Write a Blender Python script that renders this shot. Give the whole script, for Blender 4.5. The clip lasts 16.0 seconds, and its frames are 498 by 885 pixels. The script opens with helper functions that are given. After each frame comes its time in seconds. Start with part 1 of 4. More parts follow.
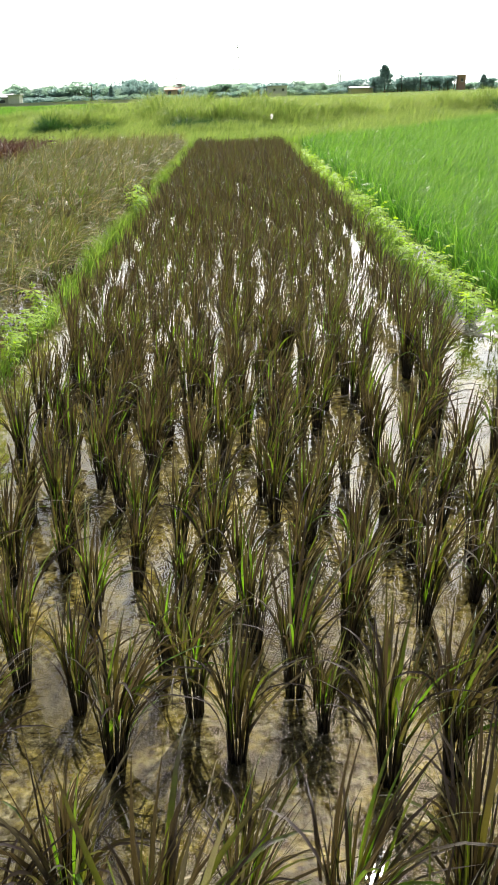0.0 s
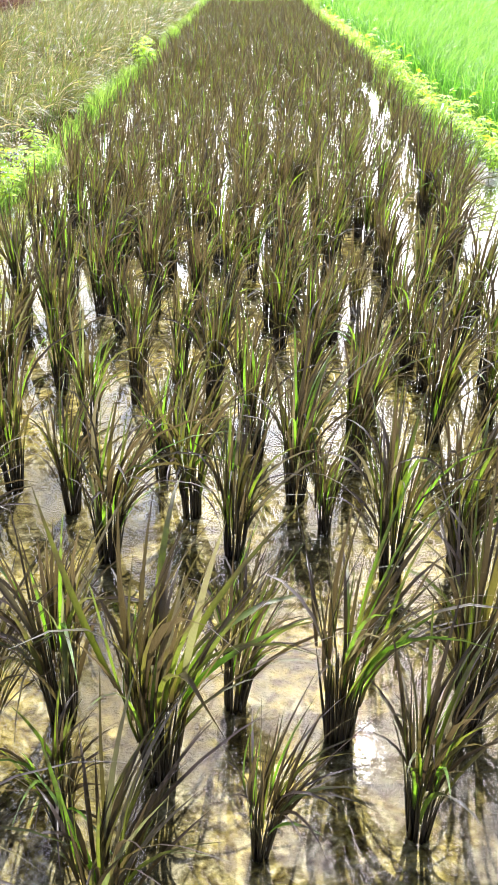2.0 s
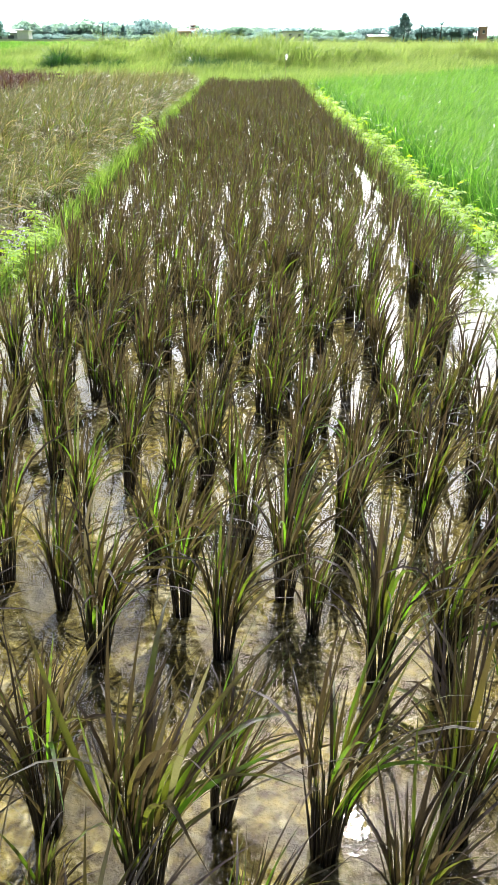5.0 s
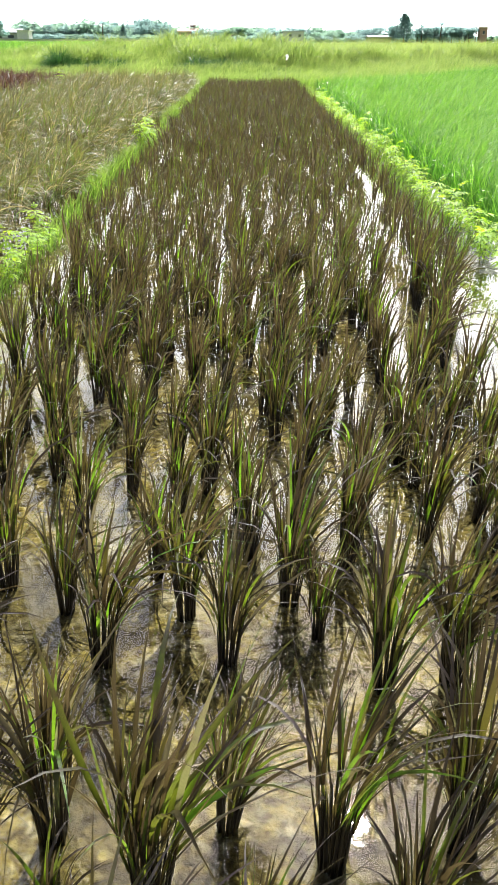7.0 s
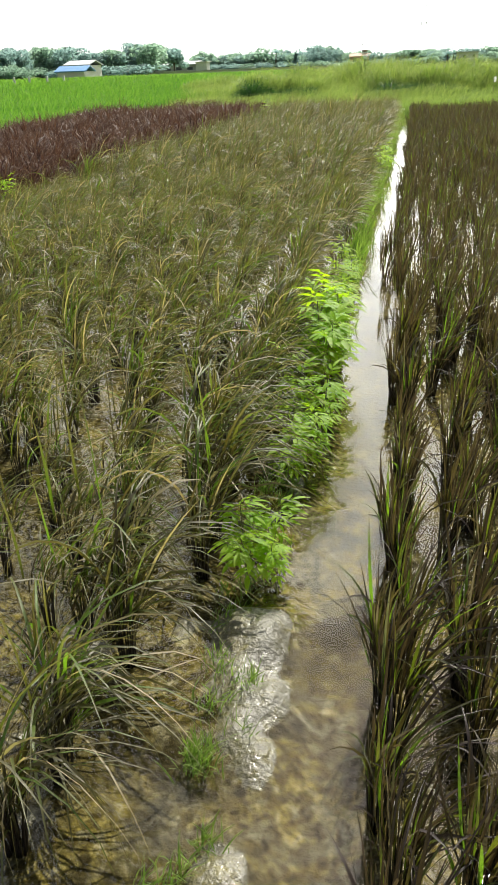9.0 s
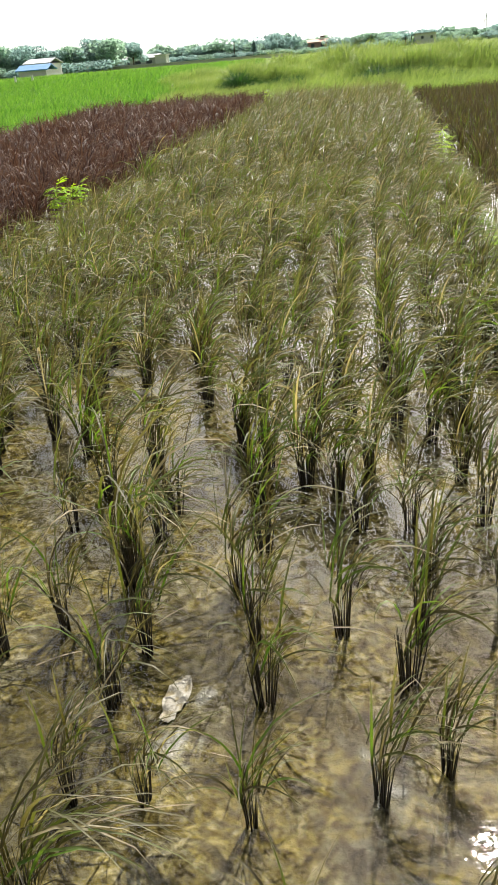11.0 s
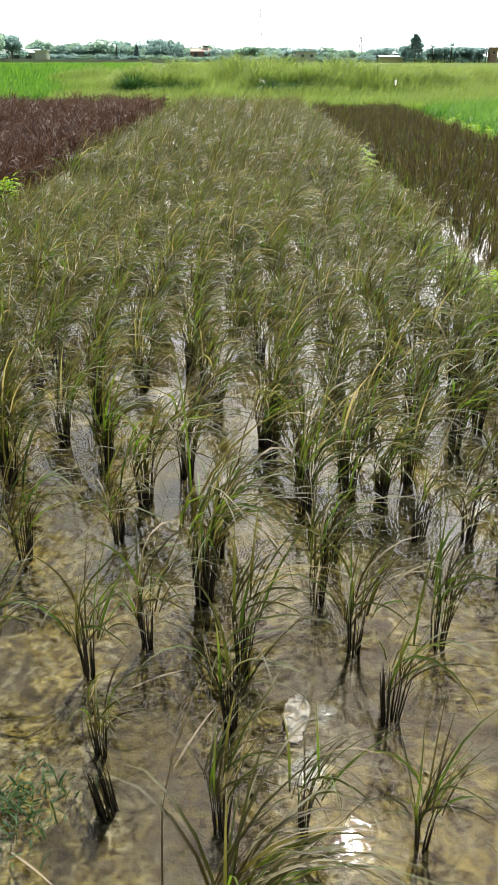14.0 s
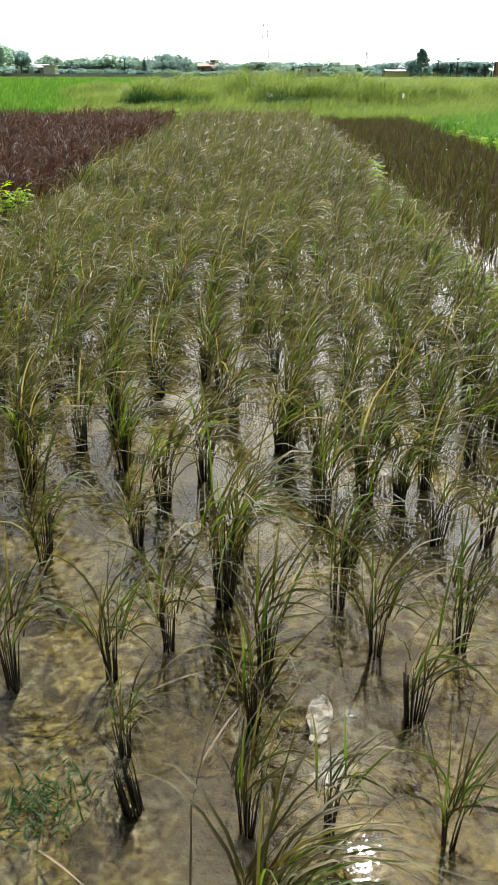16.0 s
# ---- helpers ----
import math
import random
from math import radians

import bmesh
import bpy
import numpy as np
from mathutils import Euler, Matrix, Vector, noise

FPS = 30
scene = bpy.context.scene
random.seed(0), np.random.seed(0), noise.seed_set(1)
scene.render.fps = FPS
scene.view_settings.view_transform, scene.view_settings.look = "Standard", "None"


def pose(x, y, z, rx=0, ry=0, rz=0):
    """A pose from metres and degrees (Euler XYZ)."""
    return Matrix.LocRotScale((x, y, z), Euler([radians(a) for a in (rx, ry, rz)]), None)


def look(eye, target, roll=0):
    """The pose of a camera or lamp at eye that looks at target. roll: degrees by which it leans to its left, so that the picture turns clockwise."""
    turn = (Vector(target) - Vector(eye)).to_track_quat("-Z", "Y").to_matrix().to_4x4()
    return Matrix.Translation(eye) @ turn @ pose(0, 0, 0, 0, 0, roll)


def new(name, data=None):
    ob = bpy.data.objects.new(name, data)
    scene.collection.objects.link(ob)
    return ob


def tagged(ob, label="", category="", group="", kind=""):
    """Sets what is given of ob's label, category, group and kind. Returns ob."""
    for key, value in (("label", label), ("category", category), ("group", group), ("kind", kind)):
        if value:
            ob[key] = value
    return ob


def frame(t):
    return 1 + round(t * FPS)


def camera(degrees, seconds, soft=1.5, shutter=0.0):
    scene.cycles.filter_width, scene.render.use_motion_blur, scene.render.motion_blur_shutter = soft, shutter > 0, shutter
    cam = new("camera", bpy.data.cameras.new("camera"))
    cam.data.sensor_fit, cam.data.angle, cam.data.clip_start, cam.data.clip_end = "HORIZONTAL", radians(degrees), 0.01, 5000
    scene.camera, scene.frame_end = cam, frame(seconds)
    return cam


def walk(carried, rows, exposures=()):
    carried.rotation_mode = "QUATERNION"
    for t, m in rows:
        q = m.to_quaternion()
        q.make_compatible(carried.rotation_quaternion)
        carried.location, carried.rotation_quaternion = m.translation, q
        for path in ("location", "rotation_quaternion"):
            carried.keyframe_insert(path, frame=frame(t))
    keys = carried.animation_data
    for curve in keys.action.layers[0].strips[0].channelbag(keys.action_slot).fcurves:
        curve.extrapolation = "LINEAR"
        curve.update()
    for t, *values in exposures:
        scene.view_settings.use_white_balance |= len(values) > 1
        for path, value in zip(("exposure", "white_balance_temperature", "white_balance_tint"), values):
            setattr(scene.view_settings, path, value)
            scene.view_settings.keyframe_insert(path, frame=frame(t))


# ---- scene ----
cam = camera(34.0, 16.0, 1.05)
PATH = [
    (0, (0.515, 0.239, 1.616), (0.52, 2.077, 0.829), -2.0),
    (0.5, (0.521, 0.216, 1.599), (0.537, 2.076, 0.865), -1.5),
    (1, (0.514, 0.204, 1.483), (0.53, 2.076, 0.781), -1.8),
    (1.5, (0.503, 0.206, 1.351), (0.481, 1.988, 0.444), -1.4),
    (2, (0.517, 0.239, 1.312), (0.501, 1.96, 0.293), -0.8),
    (2.5, (0.52, 0.26, 1.358), (0.515, 1.969, 0.319), -0.6),
    (3, (0.526, 0.277, 1.418), (0.518, 2.028, 0.451), -0.5),
    (3.5, (0.525, 0.271, 1.428), (0.517, 2.044, 0.501), -0.3),
    (4, (0.525, 0.249, 1.429), (0.518, 2.037, 0.533), -0.1),
    (6.5, (0.527, 0.258, 1.423), (0.534, 2.051, 0.538), 0.2),
    (7, (0.51, 0.27, 1.427), (0.512, 2.062, 0.54), 0.2),
    (7.5, (0.385, 0.31, 1.447), (0.321, 2.107, 0.571), 0.4),
    (8, (0.067, 0.189, 1.51), (-0.015, 1.994, 0.652), 1.0),
    (8.5, (-0.318, 0.204, 1.528), (-0.504, 2.005, 0.678), -0.6),
    (9, (-0.613, 0.25, 1.505), (-0.972, 2.031, 0.669), -2.1),
    (9.5, (-0.943, 0.32, 1.486), (-1.393, 2.079, 0.646), -3.5),
    (10, (-1.336, 0.353, 1.513), (-1.866, 2.088, 0.67), -2.9),
    (10.2, (-1.477, 0.331, 1.565), (-1.977, 2.073, 0.72), -3.6),
    (12.3, (-2.646, 0.431, 1.6), (-2.668, 2.237, 0.742), -0.7),
    (12.5, (-2.66, 0.42, 1.599), (-2.664, 2.228, 0.745), -0.2),
    (13, (-2.686, 0.399, 1.599), (-2.677, 2.208, 0.745), 0.1),
    (13.5, (-2.71, 0.398, 1.596), (-2.701, 2.206, 0.74), 0.1),
    (14, (-2.726, 0.39, 1.589), (-2.717, 2.199, 0.736), 0.2),
    (14.5, (-2.744, 0.381, 1.582), (-2.731, 2.189, 0.727), 0.3),
    (15, (-2.759, 0.371, 1.565), (-2.746, 2.18, 0.712), 0.4),
    (15.5, (-2.769, 0.367, 1.568), (-2.775, 2.175, 0.712), 0.2),
    (16, (-2.773, 0.367, 1.567), (-2.779, 2.188, 0.741), 0.1),
]
EXPOSURES = [(0, 0.69, 6450, 10), (0.5, 0.48, 6450, 10), (1, 0.25, 6450, 10), (1.5, 1.27, 6100, 13), (2, 1.92, 5850, 14), (2.5, 1.87, 5850, 14), (3, 1.41, 5850, 14), (3.5, 1.28, 5850, 13),
             (4, 1.28, 5900, 12), (6.5, 1.28, 6050, 11), (7, 1.23, 6100, 11), (7.5, 1.15, 6200, 11), (8, 0.93, 6400, 9), (8.5, 0.85, 6500, 8), (9, 0.52, 6500, 7), (9.5, 0.67, 6550, 8),
             (10, 0.75, 6650, 9), (12.3, 0.46, 6250, 10), (14, 0.48, 6250, 10), (16, 0.31, 6350, 9)]
walk(cam, [(t, look(eye, target, roll)) for t, eye, target, roll in PATH], EXPOSURES)

# ---------------------------------------------------------------- world and sun
SUN_AZ, SUN_EL = 11.0, 51.0  # degrees to the right of +y, above the horizon
world = bpy.data.worlds.new("world")
scene.world = world
world.use_nodes = True
wn, wl = world.node_tree.nodes, world.node_tree.links
wn.clear()


def N(nodes, kind, **values):
    """A node with its properties and input values set."""
    n = nodes.new(kind)
    for key, value in values.items():
        if key in n.inputs:
            n.inputs[key].default_value = value
    return n


sky = wn.new("ShaderNodeTexSky")
sky.sky_type = "NISHITA"
sky.sun_disc = False
sky.sun_elevation = radians(SUN_EL)
sky.sun_rotation = radians(SUN_AZ)
sky.dust_density = 3.0
sky.air_density = 1.0
sky_bg = wn.new("ShaderNodeBackground")
sky_bg.inputs["Strength"].default_value = 0.10
cloud_bg = wn.new("ShaderNodeBackground")
cloud_bg.inputs["Color"].default_value = (1.0, 0.99, 0.97, 1)
wco = wn.new("ShaderNodeTexCoord")
wsep = wn.new("ShaderNodeSeparateXYZ")
wl.new(wco.outputs["Generated"], wsep.inputs[0])
haze = wn.new("ShaderNodeMapRange")  # white haze low over the fields, thinner overhead
haze.inputs["From Min"].default_value, haze.inputs["From Max"].default_value = 0.38, 0.70
haze.inputs["To Min"].default_value, haze.inputs["To Max"].default_value = 1.0, 0.0
wl.new(wsep.outputs["Z"], haze.inputs["Value"])
cloud = wn.new("ShaderNodeTexNoise")
cloud.inputs["Scale"].default_value, cloud.inputs["Detail"].default_value = 5.0, 8
wl.new(wco.outputs["Generated"], cloud.inputs["Vector"])
cl_r = wn.new("ShaderNodeMapRange")
cl_r.inputs["From Min"].default_value, cl_r.inputs["From Max"].default_value = 0.48, 0.60
cl_r.inputs["To Min"].default_value, cl_r.inputs["To Max"].default_value = -0.2, 0.6
wl.new(cloud.outputs["Fac"], cl_r.inputs["Value"])
cl_a = wn.new("ShaderNodeMath")
cl_a.operation, cl_a.use_clamp = "ADD", True
wl.new(haze.outputs[0], cl_a.inputs[0])
wl.new(cl_r.outputs[0], cl_a.inputs[1])
glare = wn.new("ShaderNodeVectorMath")  # the haze is brightest below the sun
glare.operation = "DOT_PRODUCT"
glare.inputs[1].default_value = (0.97 * math.sin(radians(SUN_AZ)), 0.97 * math.cos(radians(SUN_AZ)), 0.24)
wl.new(wco.outputs["Generated"], glare.inputs[0])
gl_r = wn.new("ShaderNodeMapRange")
gl_r.inputs["From Min"].default_value, gl_r.inputs["From Max"].default_value = 0.0, 1.0
wl.new(glare.outputs["Value"], gl_r.inputs["Value"])
gl_p = wn.new("ShaderNodeMath")
gl_p.operation = "POWER"
gl_p.inputs[1].default_value = 6.0
wl.new(gl_r.outputs[0], gl_p.inputs[0])
gl_m = wn.new("ShaderNodeMath")
gl_m.operation = "MULTIPLY_ADD"
gl_m.inputs[1].default_value, gl_m.inputs[2].default_value = 3.0, 0.22
wl.new(gl_p.outputs[0], gl_m.inputs[0])
near_sun = wn.new("ShaderNodeVectorMath")  # thin cloud scatters more light the nearer it is to the sun
near_sun.operation = "DOT_PRODUCT"
near_sun.inputs[1].default_value = (math.sin(radians(SUN_AZ)) * math.cos(radians(SUN_EL)), math.cos(radians(SUN_AZ)) * math.cos(radians(SUN_EL)), math.sin(radians(SUN_EL)))
wl.new(wco.outputs["Generated"], near_sun.inputs[0])
ns_r = wn.new("ShaderNodeMapRange")
ns_r.inputs["From Min"].default_value, ns_r.inputs["From Max"].default_value = 0.88, 1.0
wl.new(near_sun.outputs["Value"], ns_r.inputs["Value"])
ns_m = wn.new("ShaderNodeMath")
ns_m.operation = "MULTIPLY_ADD"
ns_m.inputs[1].default_value = 1.9
wl.new(ns_r.outputs[0], ns_m.inputs[0])
wl.new(gl_m.outputs[0], ns_m.inputs[2])
wl.new(ns_m.outputs[0], cloud_bg.inputs["Strength"])
wmix = wn.new("ShaderNodeMixShader")
wl.new(cl_a.outputs[0], wmix.inputs[0])
wl.new(sky.outputs[0], sky_bg.inputs["Color"])
wl.new(sky_bg.outputs[0], wmix.inputs[1])
wl.new(cloud_bg.outputs[0], wmix.inputs[2])
wout = wn.new("ShaderNodeOutputWorld")
wl.new(wmix.outputs[0], wout.inputs["Surface"])

sun_data = bpy.data.lights.new("sun", "SUN")
sun_data.energy, sun_data.angle, sun_data.color = 5.0, radians(0.53), (1.0, 0.95, 0.86)
sun_dir = Vector((math.sin(radians(SUN_AZ)) * math.cos(radians(SUN_EL)), math.cos(radians(SUN_AZ)) * math.cos(radians(SUN_EL)), math.sin(radians(SUN_EL))))
sun = new("sun", sun_data)
sun.matrix_world = look(sun_dir * 50, (0, 0, 0))

# ---------------------------------------------------------------- materials


def material(name):
    m = bpy.data.materials.new(name)
    m.use_nodes = True
    nodes, links = m.node_tree.nodes, m.node_tree.links
    nodes.clear()
    out = nodes.new("ShaderNodeOutputMaterial")
    return m, nodes, links, out


def ramp(nodes, stops):
    r = nodes.new("ShaderNodeValToRGB")
    while len(r.color_ramp.elements) < len(stops):
        r.color_ramp.elements.new(0.5)
    for e, (p, c) in zip(r.color_ramp.elements, stops):
        e.position, e.color = p, (*c, 1)
    return r


def math_node(nodes, links, op, a, b=None, clamp=False):
    n = nodes.new("ShaderNodeMath")
    n.operation, n.use_clamp = op, clamp
    for i, v in enumerate((a, b)):
        if v is None:
            continue
        if isinstance(v, (int, float)):
            n.inputs[i].default_value = v
        else:
            links.new(v, n.inputs[i])
    return n.outputs[0]


def mix_color(nodes, links, fac, a, b, blend="MIX"):
    n = nodes.new("ShaderNodeMix")
    n.data_type, n.blend_type = "RGBA", blend
    for socket, v in ((n.inputs[0], fac), (n.inputs[6], a), (n.inputs[7], b)):
        if isinstance(v, (int, float)):
            socket.default_value = v
        elif isinstance(v, tuple):
            socket.default_value = (*v, 1)
        else:
            links.new(v, socket)
    return n.outputs[2]


def leaf_material(name, stops, tip, trans, glow, rough=0.42, tip_from=0.55, sheen=0.5, tip_to=1.0, foot=None, dry=None):
    """Blades and leaves: a colour for each blade, dry tips, a few dry blades whose paleness also paints in sheen, long
    veins, and light coming through.
    """
    m, nodes, links, out = material(name)
    geo, info = nodes.new("ShaderNodeNewGeometry"), nodes.new("ShaderNodeObjectInfo")
    rnd = math_node(nodes, links, "FRACT", math_node(nodes, links, "ADD", geo.outputs["Random Per Island"], info.outputs["Random"]))
    base = ramp(nodes, stops)
    links.new(rnd, base.inputs[0])
    uv = nodes.new("ShaderNodeUVMap")
    sep = nodes.new("ShaderNodeSeparateXYZ")
    links.new(uv.outputs[0], sep.inputs[0])
    along = nodes.new("ShaderNodeMapRange")
    along.inputs["From Min"].default_value, along.inputs["From Max"].default_value = tip_from, tip_to
    along.inputs["To Max"].default_value = 0.85
    links.new(sep.outputs["Y"], along.inputs["Value"])
    co = nodes.new("ShaderNodeTexCoord")
    blot = N(nodes, "ShaderNodeTexNoise", Scale=38.0, Detail=3.0)
    links.new(co.outputs["Object"], blot.inputs["Vector"])
    vein = nodes.new("ShaderNodeTexWave")
    vein.inputs["Scale"].default_value, vein.inputs["Distortion"].default_value = 2.2, 1.5
    links.new(uv.outputs[0], vein.inputs["Vector"])
    tip_f = math_node(nodes, links, "MULTIPLY", along.outputs[0], math_node(nodes, links, "MULTIPLY", blot.outputs["Fac"], 1.7), True)
    col = mix_color(nodes, links, tip_f, base.outputs[0], tip)
    if dry:
        few = math_node(nodes, links, "LESS_THAN", math_node(nodes, links, "FRACT", math_node(nodes, links, "MULTIPLY", rnd, 7.31)), 0.08)
        col = mix_color(nodes, links, math_node(nodes, links, "MULTIPLY", few, 0.7), col, dry)
    if foot:
        low = nodes.new("ShaderNodeMapRange")  # sheath
        low.inputs["From Min"].default_value, low.inputs["From Max"].default_value = 0.02, 0.22
        low.inputs["To Min"].default_value, low.inputs["To Max"].default_value = 0.9, 0.0
        links.new(sep.outputs["Y"], low.inputs["Value"])
        col = mix_color(nodes, links, low.outputs[0], col, foot)
    dark = mix_color(nodes, links, 0.35, col, (0.25, 0.25, 0.25), "MULTIPLY")
    col = mix_color(nodes, links, math_node(nodes, links, "MULTIPLY", vein.outputs["Fac"], 0.6), col, dark)
    bsdf = N(nodes, "ShaderNodeBsdfPrincipled", Roughness=rough)
    bsdf.inputs["Specular IOR Level"].default_value = sheen
    links.new(col, bsdf.inputs["Base Color"])
    bump = N(nodes, "ShaderNodeBump", Strength=0.25, Distance=0.002)
    links.new(vein.outputs["Fac"], bump.inputs["Height"])
    links.new(bump.outputs[0], bsdf.inputs["Normal"])
    tl = nodes.new("ShaderNodeBsdfTranslucent")
    tcol = mix_color(nodes, links, 1.0, col, glow, "MULTIPLY")
    links.new(tcol, tl.inputs["Color"])
    mix = nodes.new("ShaderNodeMixShader")
    mix.inputs[0].default_value = trans
    links.new(bsdf.outputs[0], mix.inputs[1])
    links.new(tl.outputs[0], mix.inputs[2])
    links.new(mix.outputs[0], out.inputs["Surface"])
    return m


def solid_material(name, col, col2, rough=0.8, scale=6.0, bump=0.3, metal=0.0, spread=0.9, gloss=0.5):
    """Two colours mixed by noise at two scales, with fine relief."""
    m, nodes, links, out = material(name)
    co = nodes.new("ShaderNodeTexCoord")
    big, fine = N(nodes, "ShaderNodeTexNoise", Scale=scale, Detail=5.0), N(nodes, "ShaderNodeTexNoise", Scale=scale * 9, Detail=3.0)
    for n in (big, fine):
        links.new(co.outputs["Object"], n.inputs["Vector"])
    f = math_node(nodes, links, "ADD", math_node(nodes, links, "MULTIPLY", big.outputs["Fac"], 0.65), math_node(nodes, links, "MULTIPLY", fine.outputs["Fac"], 0.35))
    mr = nodes.new("ShaderNodeMapRange")
    mr.inputs["From Min"].default_value, mr.inputs["From Max"].default_value = 0.38, 0.62
    mr.inputs["To Max"].default_value = spread
    links.new(f, mr.inputs["Value"])
    bsdf = N(nodes, "ShaderNodeBsdfPrincipled", Roughness=rough, Metallic=metal)
    bsdf.inputs["Specular IOR Level"].default_value = gloss
    links.new(mix_color(nodes, links, mr.outputs[0], col, col2), bsdf.inputs["Base Color"])
    b = N(nodes, "ShaderNodeBump", Strength=bump, Distance=0.01)
    links.new(fine.outputs["Fac"], b.inputs["Height"])
    links.new(b.outputs[0], bsdf.inputs["Normal"])
    links.new(bsdf.outputs[0], out.inputs["Surface"])
    return m


# Dry blades take a lavender grey that paints in sky sheen on arching leaves.
RICE_BLACK = leaf_material("black_rice_leaf", [(0.0, (0.025, 0.018, 0.018)), (0.45, (0.044, 0.0325, 0.020)), (0.68, (0.075, 0.068, 0.017)), (0.86, (0.125, 0.175, 0.018)), (1.0, (0.15, 0.34, 0.020))],
                           (0.046, 0.0335, 0.0325), 0.48, (1.8, 1.8, 0.8), rough=0.36, tip_from=0.18, tip_to=0.66, sheen=0.5, dry=(0.115, 0.098, 0.105), foot=(0.016, 0.010, 0.010))
RICE_STEM = leaf_material("rice_stem", [(0.0, (0.016, 0.010, 0.010)), (1.0, (0.032, 0.024, 0.014))], (0.04, 0.038, 0.014), 0.1, (1.5, 1.8, 0.7))
# Pale dry blades and tips paint in glinting leaf tops; sheath foot deepened for shade.
RICE_OLIVE = leaf_material("olive_rice_leaf", [(0.0, (0.044, 0.033, 0.018)), (0.34, (0.064, 0.058, 0.018)), (0.68, (0.080, 0.108, 0.018)), (1.0, (0.100, 0.21, 0.018))],
                           (0.142, 0.134, 0.070), 0.42, (1.8, 1.75, 0.85), rough=0.38, tip_from=0.30, tip_to=0.8, sheen=0.6, dry=(0.40, 0.335, 0.23), foot=(0.014, 0.010, 0.008))
RICE_RED = leaf_material("purple_rice_leaf", [(0.0, (0.040, 0.020, 0.016)), (0.6, (0.075, 0.038, 0.028)), (1.0, (0.13, 0.080, 0.055))],
                         (0.17, 0.115, 0.085), 0.3, (1.4, 1.15, 0.85), rough=0.55, tip_from=0.45, sheen=0.3)
RICE_GREEN = leaf_material("young_rice_leaf", [(0.0, (0.041, 0.132, 0.016)), (0.6, (0.079, 0.217, 0.026)), (1.0, (0.163, 0.325, 0.048))],
                           (0.235, 0.38, 0.095), 0.45, (1.6, 1.7, 0.8), rough=0.32, sheen=0.6)
REED = leaf_material("tall_grass_blade", [(0.0, (0.14, 0.225, 0.055)), (0.6, (0.22, 0.30, 0.09)), (1.0, (0.33, 0.38, 0.16))],
                     (0.37, 0.40, 0.19), 0.45, (1.5, 1.6, 0.8))
SEDGE = leaf_material("dark_sedge_blade", [(0.0, (0.020, 0.066, 0.020)), (1.0, (0.042, 0.115, 0.026))], (0.065, 0.15, 0.04), 0.3, (1.4, 1.6, 0.8))
WEED = leaf_material("weed_leaf", [(0.0, (0.21, 0.38, 0.016)), (1.0, (0.33, 0.51, 0.026))], (0.37, 0.53, 0.035), 0.60, (1.6, 1.6, 0.5), rough=0.5)
GRASS = leaf_material("ridge_grass_blade", [(0.0, (0.12, 0.22, 0.035)), (1.0, (0.22, 0.33, 0.07))], (0.30, 0.38, 0.12), 0.45, (1.5, 1.6, 0.8), rough=0.45)
WEED_STEM = solid_material("weed_stem", (0.12, 0.16, 0.04), (0.16, 0.13, 0.06), 0.7, 30)
# Far foliage: distance haze is put into these pale blue-green leaf colours.
TREE_HAZED = leaf_material("hazed_tree_leaf", [(0.0, (0.21, 0.30, 0.25)), (1.0, (0.27, 0.36, 0.29))], (0.27, 0.36, 0.30), 0.62, (1.8, 1.9, 1.7), rough=0.7, sheen=0.1)
TREE_DARK_HAZED = leaf_material("hazed_dark_tree_leaf", [(0.0, (0.20, 0.28, 0.26)), (1.0, (0.25, 0.33, 0.31))], (0.25, 0.33, 0.31), 0.62, (1.7, 1.85, 1.8), rough=0.7, sheen=0.1)
BARK = solid_material("bark", (0.10, 0.075, 0.05), (0.17, 0.14, 0.11), 0.9, 4, 0.6)
PLASTER = solid_material("white_plaster", (0.78, 0.77, 0.74), (0.62, 0.61, 0.58), 0.85, 0.7)
CONCRETE = solid_material("grey_concrete", (0.58, 0.58, 0.56), (0.46, 0.46, 0.45), 0.9, 0.5)
# Brick paled so that its colour carries the distance haze.
BRICKRED = solid_material("red_brick_wall", (0.46, 0.29, 0.24), (0.38, 0.23, 0.19), 0.9, 1.2)
CREAM = solid_material("cream_plaster", (0.66, 0.60, 0.32), (0.56, 0.50, 0.28), 0.85, 0.7)
TILE = solid_material("orange_roof_tile", (0.58, 0.38, 0.30), (0.50, 0.30, 0.24), 0.8, 2.0)
SHEET_BLUE = solid_material("blue_sheet_roof", (0.10, 0.26, 0.55), (0.14, 0.32, 0.60), 0.45, 1.0, 0.1)
SHEET_GREY = solid_material("grey_sheet_roof", (0.48, 0.50, 0.52), (0.40, 0.42, 0.44), 0.5, 1.0, 0.1)
# Light bluish steel, with the haze over far pylons put into the colour.
STEEL = solid_material("galvanised_steel", (0.62, 0.64, 0.66), (0.52, 0.54, 0.56), 0.6, 2.0, 0.1)
DARKGLASS = solid_material("dark_window", (0.08, 0.09, 0.10), (0.11, 0.12, 0.13), 0.15, 1.0, 0.0)
WHITEPOST = solid_material("white_post_paint", (0.8, 0.8, 0.78), (0.7, 0.7, 0.66), 0.7, 9)
PLASTIC = solid_material("white_plastic_film", (0.33, 0.31, 0.25), (0.17, 0.15, 0.10), 0.5, 22, 0.3)
BAMBOO = solid_material("weathered_bamboo", (0.35, 0.29, 0.17), (0.24, 0.20, 0.12), 0.7, 20)
RAG = leaf_material("thin_white_rag", [(0.0, (0.78, 0.78, 0.75)), (1.0, (0.82, 0.82, 0.80))], (0.80, 0.80, 0.78), 0.6, (1.1, 1.1, 1.1))
